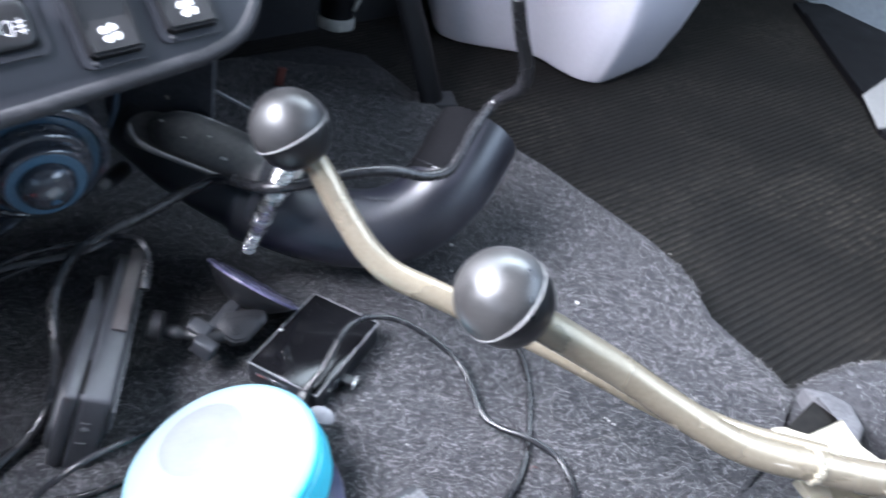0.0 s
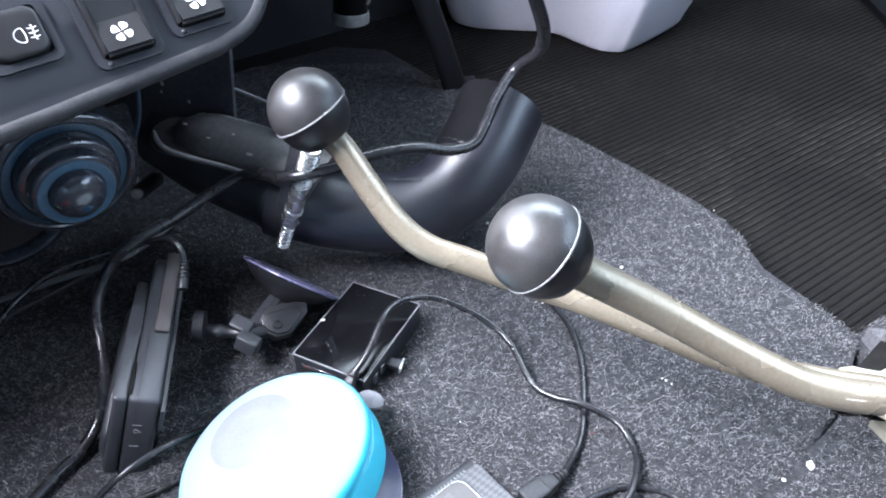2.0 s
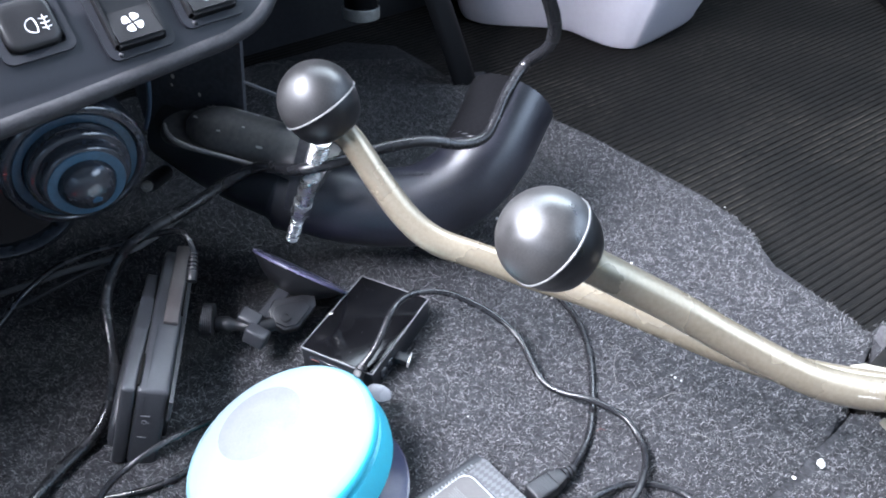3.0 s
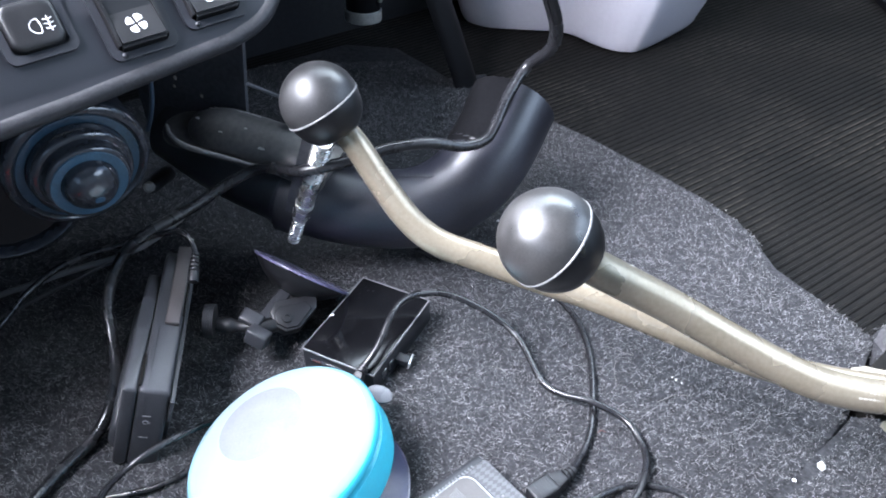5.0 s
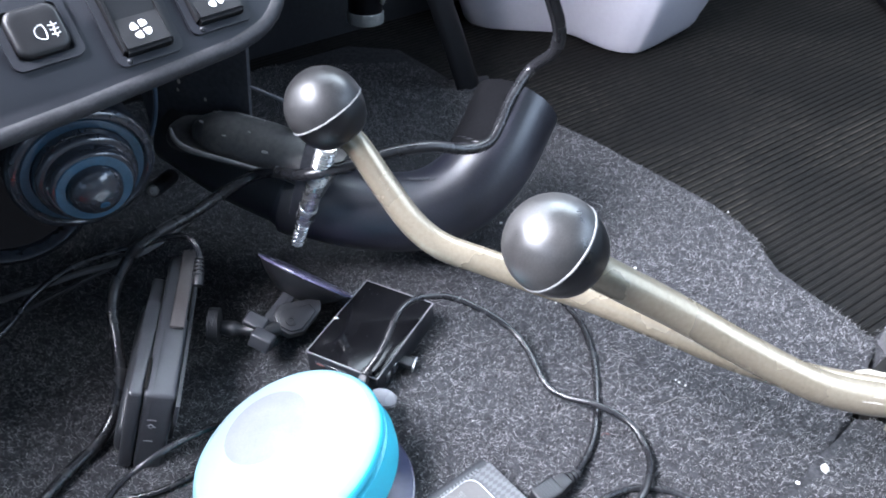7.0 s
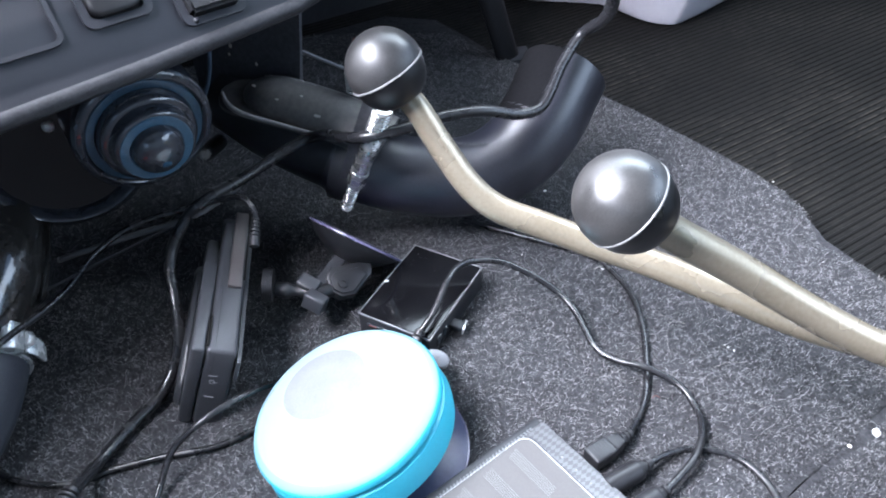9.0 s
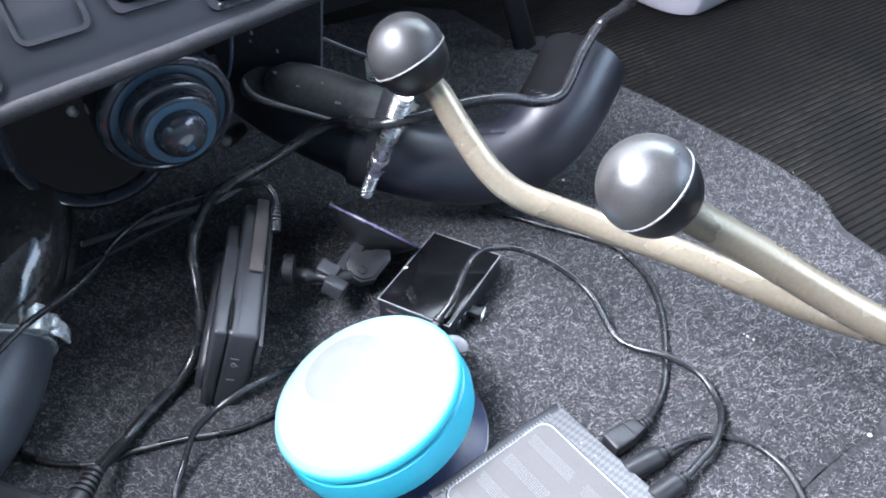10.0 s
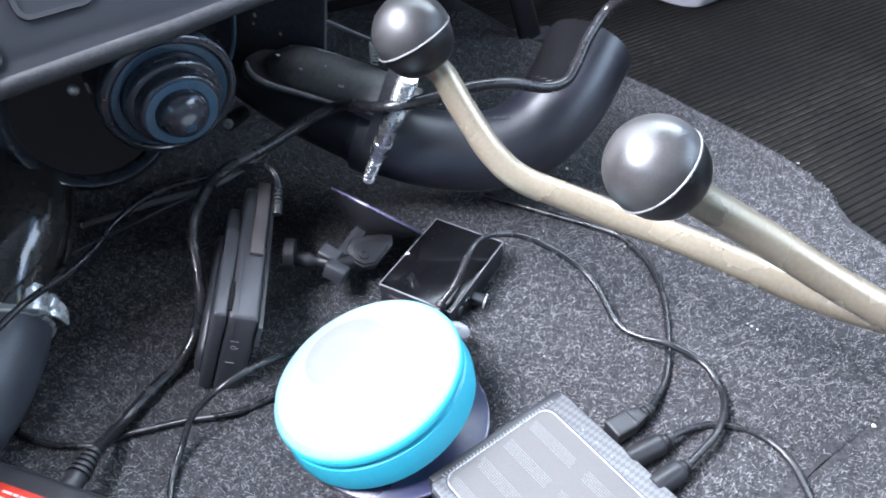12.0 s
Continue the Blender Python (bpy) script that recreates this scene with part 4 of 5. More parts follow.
def left_hose():
    hz_ = thing("heater_hose", "black rubber heater hose clamped to a glossy black pipe", "hose", (-0.30, 0.26, 0.0))
    o = Matrix.Translation((0.30, -0.26, 0.0))
    b1 = sweep([(-0.335, 0.420, 0.070), (-0.326, 0.378, 0.080), (-0.313, 0.338, 0.076), (-0.3145, 0.310, 0.060), (-0.3205, 0.289, 0.040)], [0.030, 0.030, 0.029, 0.0285, 0.0290], 32, 8)
    b1.transform(o)
    part("pipe", b1, M_PIPE, hz_, "glossy black painted pipe")
    b3 = sweep([(-0.3000, 0.3980, 0.080), (-0.2905, 0.3680, 0.080), (-0.2835, 0.3400, 0.070), (-0.2835, 0.3230, 0.060), (-0.2870, 0.3160, 0.060)], 0.0040, 10, 6, flat=0.45)
    b3.transform(o)
    part("flange", b3, M_PIPE, hz_, "raised glossy pipe flange")
    b2 = sweep([(-0.322, 0.306, 0.045), (-0.316, 0.276, 0.036), (-0.316, 0.245, 0.030), (-0.322, 0.215, 0.027), (-0.338, 0.16, 0.027)], 0.0300, 32, 8)
    b2.transform(o)
    part("hose", b2, M_HOSE, hz_)
    cf = o @ frame_from_z((-0.3200, 0.289, 0.0405), (0.28, -0.88, -0.35))
    cl = part("clamp", lathe([(0.0305, -0.0080), (0.0328, -0.0080), (0.0334, -0.0070), (0.0326, -0.0058), (0.0326, 0.0058), (0.0334, 0.0070), (0.0328, 0.0080), (0.0305, 0.0080)], cf, 56), M_STEEL, hz_, "plated worm drive clamp band")
    lx, ly, _ = cf.inverted() @ (o @ Vector((-0.2900, 0.2845, 0.0535)))
    phi = math.atan2(ly, lx)
    turn = 1.0 if ((cf.to_3x3() @ Vector((-math.sin(phi), math.cos(phi), 0))).z < 0) else -1.0
    slot = bpy.data.meshes.new("slot")
    sb = rbox((0.0006, 0.0052, 0.0011), None, 0)
    sb.to_mesh(slot)
    sb.free()
    slot.materials.append(M_MAT)
    for k in range(2, 16):
        for zz in (-0.0026, 0.0026):
            ob = new("slot", slot)
            ob.parent = cl
            ob.matrix_basis = cf @ Matrix.Rotation(phi - turn * (0.30 + 0.20 * k), 4, "Z") @ Matrix.Translation((0.0326, 0, zz))
    here = cf @ Matrix.Rotation(phi, 4, "Z")
    part("worm_housing", prism([(-0.0075, 0.0), (-0.0075, 0.0050), (-0.0040, 0.0078), (0.0040, 0.0078), (0.0075, 0.0050), (0.0075, 0.0)], -0.0085, 0.0085, here @ Matrix.Translation((0.0322, 0, 0)) @ Matrix(((0, 1, 0, 0), (1, 0, 0, 0), (0, 0, 1, 0), (0, 0, 0, 1))), 0.0008), M_STEEL, cl)
    screw = here @ Matrix.Translation((0.0372, turn * 0.0066, 0)) @ Matrix.Rotation(radians(-90 * turn), 4, "X")
    part("screw_head", lathe([(0.0, 0.0), (0.0048, 0.0), (0.0052, 0.0008), (0.0052, 0.0040), (0.0046, 0.0048), (0.0, 0.0048)], screw, 6), M_STEEL, cl, "hexagonal screw head")
    part("screw_slot", rbox((0.0085, 0.0012, 0.0006), screw @ Matrix.Translation((0, 0, 0.0048)), 0), M_MAT, cl)
    # loose end of the band, curling away with its worm grooves
    tail = bmesh.new()
    rows = []
    for k in range(25):
        a = phi + turn * (0.10 + 0.034 * k)
        r = 0.0336 + 0.0055 * (k / 24) ** 1.3 + (0.0007 if k % 2 else 0.0)
        half = 0.0062 * (1 - 0.45 * max(0.0, (k - 20) / 4) ** 2)
        rows.append([tail.verts.new(cf @ Vector(((r + d) * math.cos(a), (r + d) * math.sin(a), e))) for d, e in ((0, -half), (0.0010, -half), (0.0010, half), (0, half))])
    for p, q in zip(rows, rows[1:]):
        for k in range(4):
            tail.faces.new((p[k], p[(k + 1) % 4], q[(k + 1) % 4], q[k]))
    tail.faces.new(rows[0])
    tail.faces.new(rows[-1])
    part("band_end", tail, M_STEEL, cl, "grooved loose end of the band", angle=25)
    return hz_


left_hose()
rod = thing("brace_rod", "thin dark steel rod below the dashboard", "rod", (-0.25, 0.377, 0.06))
bm = sweep([(-0.294, 0.3685, 0.050), (-0.245, 0.378, 0.0625), (-0.1956, 0.3877, 0.075), (-0.16, 0.43, 0.085)], 0.0019, 10, 4)
bm.transform(Matrix.Translation((0.25, -0.377, -0.06)))
part("rod", bm, M_GREYCABLE, rod)
part("rod_tip", lathe([(0.0, -0.0006), (0.0015, -0.0004), (0.0020, 0.0006), (0.0020, 0.0014)], frame_from_z((-0.0440, -0.0085, -0.0100), (0.05, 0.0095, 0.0125)), 12), M_STEEL, rod, "bare metal rod tip")


rod2 = thing("brace_rod", "thin dark steel rod low under the dashboard", "rod", (-0.25, 0.34, 0.03))
bm = sweep([(-0.315, 0.353, 0.030), (-0.279, 0.389, 0.030), (-0.244, 0.423, 0.030), (-0.20, 0.466, 0.032)], 0.0016, 10, 4)
bm.transform(Matrix.Translation((0.25, -0.34, -0.03)))
part("rod", bm, M_DARK, rod2)


# ---- dash camera on its suction mount ----
def dash_camera():
    dc = thing("dash_camera", "graphite plastic dash camera standing on edge on the carpet", "dash camera", (-0.178, 0.27, 0.0))
    o = Matrix.Translation((0.178, -0.27, 0.0))
    ez = Vector((0.338, 0.076, 0.939)).normalized()
    ey = Vector((-0.134, 0.99, -0.01))
    ey = (ey - ez * ey.dot(ez)).normalized()
    ex = ey.cross(ez)
    base = o @ axes((-0.1688, 0.2765, 0.0633), ex, ey, ez)
    upright = base @ Matrix(((0, 0, 1, 0), (1, 0, 0, 0), (0, 1, 0, 0), (0, 0, 0, 1)))

    def shell(x0, x1, profile, bev, name, label=""):
        """A side profile in length and height, given its thickness across the body."""
        bm = prism(profile, x0, x1)
        bmesh.ops.bevel(bm, geom=bm.edges, offset=bev, segments=3, affect="EDGES", profile=0.5)
        bm.transform(upright)
        return part(name, bm, M_DEVICE, dc, label)

    low = -0.066
    shell(-0.0090, -0.0010, [(0.0, low), (0.0, -0.0004), (0.050, -0.0004), (0.080, -0.0035), (0.112, -0.0110), (0.128, -0.0280), (0.128, low)], 0.0022, "rear_shell")
    shell(-0.0006, 0.0168, [(0.0, low), (0.0, 0.0), (0.120, 0.0), (0.133, -0.0060), (0.138, -0.0220), (0.138, low)], 0.0026, "front_shell")
    shell(-0.0135, -0.0060, [(0.010, low), (0.012, -0.048), (0.034, -0.034), (0.066, -0.0280), (0.100, -0.030), (0.118, -0.040), (0.118, low)], 0.0042, "battery_bulge", "rounded dark back")
    part("seam_gap", rbox((0.0012, 0.024, 0.0016), base @ Matrix.Translation((-0.0003, 0.016, 0.0000)), 0.0003), M_MAT, dc, "dark open seam")
    part("seam_line", rbox((0.0005, 0.050, 0.0003), base @ Matrix.Translation((0.0042, 0.028, 0.0001)), 0), M_BLACK, dc)
    part("end_line", rbox((0.0004, 0.0003, 0.016), base @ Matrix.Translation((0.0042, -0.0001, -0.012)), 0), M_BLACK, dc)
    part("bezel", prism([(-0.002, low + 0.045), (-0.002, -0.0050), (0.004, -0.0035), (0.110, -0.0035), (0.126, -0.010), (0.126, low), (0.020, low), (0.012, low + 0.043)], 0.0173, 0.0196, upright, 0.0006), M_DEVICE, dc, "worn front bezel plate")
    part("rubber_flap", rbox((0.0085, 0.076, 0.0024), base @ Matrix.Translation((0.0108, 0.0925, 0.0014)), 0.0008), M_FLAP, dc, "dark brown rubber port flap")
    part("flap_recess", rbox((0.0026, 0.070, 0.0010), base @ Matrix.Translation((0.0158, 0.100, -0.0012)), 0.0003), M_MAT, dc)
    for y, z in ((-0.0003, -0.0205), (-0.0003, -0.0390)):
        part("mark", rbox((0.0050, 0.0004, 0.0004), base @ Matrix.Translation((0.0060, y, z)), 0), M_EDGE, dc, "small pale mark")
    part("power_mark", lathe([(0.0011, 0.0), (0.0016, 0.0), (0.0016, 0.0004), (0.0011, 0.0004)], base @ Matrix.Translation((0.0060, -0.0003, -0.0255)) @ Matrix.Rotation(radians(90), 4, "X"), 16), M_EDGE, dc, "small pale power symbol")
    part("power_stroke", rbox((0.0020, 0.0004, 0.0005), base @ Matrix.Translation((0.0078, -0.0003, -0.0262)), 0), M_EDGE, dc)
    return dc


dash_camera()


def suction_mount():
    sm = thing("suction_mount", "black suction mount with violet tinted cup lying on the carpet", "phone mount", (-0.11, 0.39, 0.0))
    o = Matrix.Translation((0.11, -0.39, 0.0))
    n = Vector((0.44, 0.62, 0.65)).normalized()
    c = Vector((-0.1003, 0.4070, 0.0325))
    f = o @ frame_from_z(c, n)
    cup = part("cup", lathe([(0.0345, 0.0), (0.0335, -0.0015), (0.028, -0.007), (0.020, -0.0125), (0.011, -0.0165), (0.0, -0.0170)], f, 48), M_PLUG, sm, "black domed cup back")
    part("rim", lathe([(0.0, 0.0012), (0.034, 0.0016), (0.0362, 0.0010), (0.0362, -0.0004), (0.034, -0.0010), (0.0, -0.0004)], f, 48), M_CUPRIM, sm, "translucent violet lip")
    def at(p):
        return o @ Vector(p)
    hinge = o @ pose(-0.1035, 0.374, 0.0235, 32, 6, 24)
    part("hinge", prism([(-0.014, -0.006), (-0.008, -0.0115), (0.002, -0.0115), (0.017, 0.0005), (0.019, 0.010), (-0.010, 0.011), (-0.015, 0.004)], -0.005, 0.005, hinge, 0.0014), M_PLUG, sm)
    part("hinge_plate", prism([(-0.0125, -0.005), (-0.007, -0.0098), (0.001, -0.0098), (0.013, 0.000), (0.010, 0.006), (-0.009, 0.006), (-0.0128, 0.002)], 0.0050, 0.0068, hinge, 0.0006), M_PLUG, sm, "flat hinge cheek")
    part("hinge_pin", lathe([(0.0014, 0.0), (0.0036, 0.0), (0.0034, 0.0014), (0.0018, 0.0016), (0.0016, 0.0008), (0.0, 0.0008)], hinge @ Matrix.Translation((-0.0052, -0.0028, 0.0066)), 18), M_PLUG, sm, "round hinge pin")
    part("lever_tab", prism([(-0.0040, -0.019), (0.0040, -0.020), (0.0055, 0.010), (0.0020, 0.017), (-0.0035, 0.015)], -0.0013, 0.0013, o @ pose(-0.1150, 0.3815, 0.0290, 10, 20, -24), 0.0005), M_DEVICE, sm, "grey release lever")
    part("neck", sweep([at((-0.151, 0.3600, 0.030)), at((-0.143, 0.3605, 0.028)), at((-0.137, 0.3610, 0.027)), at((-0.122, 0.361, 0.025)), at((-0.108, 0.370, 0.022))], [0.0044, 0.0058, 0.0036, 0.0050, 0.0050], 14, 5), M_PLUG, sm)
    wing = part("wing_nut", rbox((0.0150, 0.0105, 0.0120), o @ pose(-0.1285, 0.3640, 0.0290, 12, 18, -22), 0.0016, 3), M_DEVICE, sm)
    part("wing", rbox((0.0150, 0.0105, 0.0110), o @ pose(-0.1225, 0.3510, 0.0265, -14, 18, -22), 0.0016, 3), M_DEVICE, wing)
    part("wing_web", rbox((0.0110, 0.0090, 0.0060), o @ pose(-0.1250, 0.3575, 0.0255, 0, 18, -22), 0.0014, 2), M_PLUG, wing)
    kn = [(0.0, 0.0)]
    for k in range(6):
        kn += [(0.0112, 0.0012 * k), (0.0108, 0.0012 * k + 0.0008)]
    part("thumb_screw", lathe(kn + [(0.0, 0.0068)], o @ frame_from_z((-0.1505, 0.3585, 0.0345), (-0.95, -0.05, 0.12)), 30), M_PLUG, sm, "ribbed thumb screw")
    return sm


suction_mount()


# ---- small black box with ports ----
def port_box():
    A, B, Cc = Vector((-0.0945, 0.3470, 0)), Vector((-0.0575, 0.4144, 0)), Vector((-0.0093, 0.3892, 0))
    ex = (Cc - B)
    lx = ex.length
    ex.normalize()
    ey = Vector((-ex.y, ex.x, 0))
    ly = (B - A).length
    bx = thing("black_box", "piano black plastic adapter box with thin pale edges on the carpet", "adapter box", (-0.052, 0.368, 0))
    bx.matrix_world = axes(((A + Cc) / 2).to_tuple(), ex, ey, Vector((0, 0, 1)))
    H = 0.0195
    part("body", rbox((lx, ly, H), Matrix.Translation((0, 0, H / 2 + 0.0003)), 0.0008), M_BLACK, bx)
    part("top", prism(rounded(lx - 0.0012, ly - 0.0012, 0.001, 2), H, H + 0.0009, bevel=0.0004), M_BOX, bx, "glossy black lid")
    for x0, y0, w, h in ((lx / 2, 0, 0.0009, ly), (0, -ly / 2, lx, 0.0009), (-lx / 2, 0, 0.0006, ly), (0, ly / 2, lx, 0.0006)):
        part("edge_trim", rbox((w, h, 0.0009), Matrix.Translation((x0, y0, H + 0.0004)), 0), M_EDGE, bx, "thin pale edge strip")
    # port openings on the long side and the short side
    for k, y in enumerate((-0.026, -0.017)):
        part("port", rbox((0.0010, 0.0065, 0.0075), Matrix.Translation((lx / 2 + 0.0003, y, 0.009)), 0.0004), M_GLOSS, bx)
    part("port_tongue", rbox((0.010, 0.0075, 0.0045), pose(lx / 2 + 0.003, -0.0075, 0.0065, 0, 10, 12), 0.0008), M_BLACK, bx)
    part("port_shell", rbox((0.0012, 0.0095, 0.0050), pose(lx / 2 + 0.0088, -0.0065, 0.0062, 0, 10, 12), 0.0003), M_STEEL, bx, "bare metal contact edge")
    part("slot", rbox((0.026, 0.0010, 0.0035), Matrix.Translation((-0.008, -ly / 2 - 0.0002, 0.0125)), 0.0004), M_GLOSS, bx)
    part("slot_light", rbox((0.006, 0.0012, 0.0012), Matrix.Translation((-0.016, -ly / 2 - 0.0006, 0.0125)), 0.0003), M_REDRAG, bx, "dull red indicator strip")
    drng = random.Random(21)
    for k in range(14):
        part("dust_speck", rbox((drng.uniform(0.0005, 0.0016), 0.0002, 0.00012), pose(drng.uniform(-0.4, 0.4) * lx, drng.uniform(-0.4, 0.4) * ly, H + 0.0010, 0, 0, drng.uniform(0, 180)), 0), M_DEVICE, bx, "fine grey scuff", smooth=False)
    part("chip", rbox((0.0040, 0.0026, 0.0020), pose(-lx / 2 + 0.0012, -0.004, H, 0, 0, 30), 0.0008), M_CRUMB, bx, "white chipped edge")
    return bx


port_box()


# ---- round speaker ----
def speaker():
    sp = thing("shower_speaker", "white and sky blue round silicone speaker on a suction foot", "speaker", (-0.075, 0.262, 0.0))
    n = Vector((-0.3112, 0.0273, 0.9500)).normalized()
    c = Vector((-0.0918, 0.2580, 0.0357))
    o = Matrix.Translation((0.075, -0.262, 0.0))
    f = o @ frame_from_z(c, n)
    R = 0.0569
    part("face", lathe([(R - 0.0040, 0.0040), (R - 0.010, 0.0058), (R - 0.020, 0.0075), (R - 0.035, 0.0088), (0.0, 0.0096)], f, 72), M_SPK, sp, "white domed speaker face")
    part("face_rim", lathe([(R - 0.0015, -0.0045), (R, -0.0020), (R, 0.0), (R - 0.0012, 0.0022), (R - 0.0040, 0.0040)], f, 72), M_SPKRIM, sp, "translucent pale cyan edge")
    part("trim_ring", lathe([(R - 0.0003, -0.0046), (R + 0.0004, -0.0042), (R + 0.0005, -0.0008), (R - 0.0002, 0.0004)], f, 72), M_CYAN, sp)
    part("body", lathe([(R - 0.0045, -0.0045), (R - 0.0036, -0.0060), (R + 0.0002, -0.0085), (R + 0.0014, -0.0190), (R + 0.0002, -0.0260), (R - 0.005, -0.0295), (R - 0.018, -0.0310), (0.0, -0.0315)], f, 72), M_CYAN, sp, "sky blue silicone shell")
    # elliptical rubber key pad on the face
    pad = bmesh.new()
    rows = []
    for j in range(7):
        s = j / 6
        rr = []
        for k in range(36):
            a = 2 * math.pi * k / 36
            x, y = 0.026 * s * math.cos(a), 0.026 * s * math.sin(a)
            px, py = x - 0.0125, y - 0.0125
            r = math.hypot(px, py)
            z = float(np.interp(r, [0.0, R - 0.035, R - 0.020, R - 0.010, R - 0.004], [0.0096, 0.0088, 0.0075, 0.0058, 0.0040]))
            rr.append(pad.verts.new((px, py, z + 0.0008 * (1 - s ** 8))))
        rows.append(rr)
    for a, b in zip(rows[1:], rows[2:]):
        for k in range(36):
            pad.faces.new((a[k], a[(k + 1) % 36], b[(k + 1) % 36], b[k]))
    pad.faces.new(rows[1])
    for v in rows[0]:
        pad.verts.remove(v)
    pad.transform(f)
    part("key_pad", pad, M_SPKMARK, sp, "grey worn oval key pad")
    g = o @ frame_from_z((-0.0760, 0.2520, 0.0025), (-0.04, 0.02, 1.0))
    part("suction_foot", lathe([(0.0, 0.012), (0.016, 0.012), (0.022, 0.0065), (0.034, 0.0026), (0.0535, 0.0008), (0.0545, 0.0), (0.0535, -0.0008), (0.034, 0.0008), (0.0, 0.0016)], g, 64), M_CUP, sp, "smoky blue vinyl suction cup")
    part("foot_rim", lathe([(0.0540, 0.0010), (0.0550, 0.0007), (0.0552, -0.0002), (0.0542, -0.0008)], g, 64), M_CUPRIM, sp, "pale violet foot rim")
    part("pull_tab", prism([(0.0085 * math.cos(2 * math.pi * k / 20), 0.0060 * math.sin(2 * math.pi * k / 20)) for k in range(20)], -0.0008, 0.0008, o @ pose(-0.0412, 0.3095, 0.0165, 10, 12, -15), 0.0004), M_TAB, sp, "grey pull tab")
    return sp


speaker()


# ---- grey battery pack with plugs ----
PB_O = Vector((0.0217, 0.2655, 0.0))
PX = Vector((0.0547, -0.0672, 0)).normalized()
PY = Vector((-PX.y, PX.x, 0)) * 1.0
PB = axes(PB_O, PX, PY, Vector((0, 0, 1)))


def battery_pack():
    pk = thing("battery_pack", "grey battery pack with carbon-patterned frame and printed top plate", "battery pack", (0, 0, 0))
    pk.matrix_world = PB
    Lx, Ly, H = 0.150, -0.098, 0.0125
    part("body", prism(rounded(Lx, -Ly, 0.004, 4, Lx / 2, Ly / 2), 0.0004, H, bevel=0.0012), M_CARBON, pk, "carbon weave printed frame")
    part("side_band", ring(rounded(Lx + 0.0008, -Ly + 0.0008, 0.0042, 4, Lx / 2, Ly / 2), rounded(Lx - 0.001, -Ly - 0.001, 0.004, 4, Lx / 2, Ly / 2), 0.003, 0.0075), M_BLACK, pk)
    cx, cy, w, h = 0.0733, -0.0525, 0.1414, 0.0750
    part("groove", ring(rounded(w + 0.0032, h + 0.0032, 0.0081, 6, cx, cy), rounded(w + 0.0014, h + 0.0014, 0.0072, 6, cx, cy), H - 0.001, H + 0.0003), M_BLACK, pk, "dark groove round the plate")
    part("rim", ring(rounded(w + 0.0014, h + 0.0014, 0.0072, 6, cx, cy), rounded(w, h, 0.0065, 6, cx, cy), H - 0.001, H + 0.0006), M_PBRIM, pk, "bright chamfered rim")
    pl = part("top_plate", prism(rounded(w, h, 0.0065, 6, cx, cy), H - 0.001, H + 0.0004, bevel=0.0003), M_PB, pk, "grey top plate")
    rng = random.Random(4)
    bar = bpy.data.meshes.new("printed_bar")
    bb = rbox((0.0325, 0.00034, 0.00012), None, 0)
    bb.to_mesh(bar)
    bb.free()
    bar.materials.append(M_STRIPE)
    for gi in range(3):
        for gj in range(4):
            for k in range(6):
                x, y = 0.0222 + 0.0408 * gi + 0.0003 * k, -0.0262 - 0.0192 * gj - 0.00125 * k
                if y < cy - h / 2 + 0.001 or x + 0.017 > cx + w / 2:
                    continue
                ob = new("printed_bar", bar)
                ob.parent = pl
                ob.location = (x + rng.uniform(-0.0006, 0.0006), y, H + 0.0005)
    grip = part("grip_edge", rbox((0.0052, -Ly - 0.004, 0.0100), Matrix.Translation((-0.0008, Ly / 2, 0.0080)), 0.0010), M_BLACK, pk, "black serrated grip edge")
    tooth = bpy.data.meshes.new("ridge")
    bb = rbox((0.0022, 0.0011, 0.0006), Matrix.Rotation(radians(20), 4, "Z"), 0)
    bb.to_mesh(tooth)
    bb.free()
    tooth.materials.append(M_CARBON)
    for k in range(34):
        ob = new("ridge", tooth)
        ob.parent = grip
        ob.location = (0.0016, -0.010 - 0.0024 * k, H + 0.0005)
    for k in range(4):
        part("indicator", lathe([(0.0, 0.0003), (0.0006, 0.0002), (0.0008, 0.0)], Matrix.Translation((0.0262 + 0.0110 * k, -0.0092, H)), 10), M_EDGE, pk, "tiny pale indicator dot")
    return pk


battery_pack()


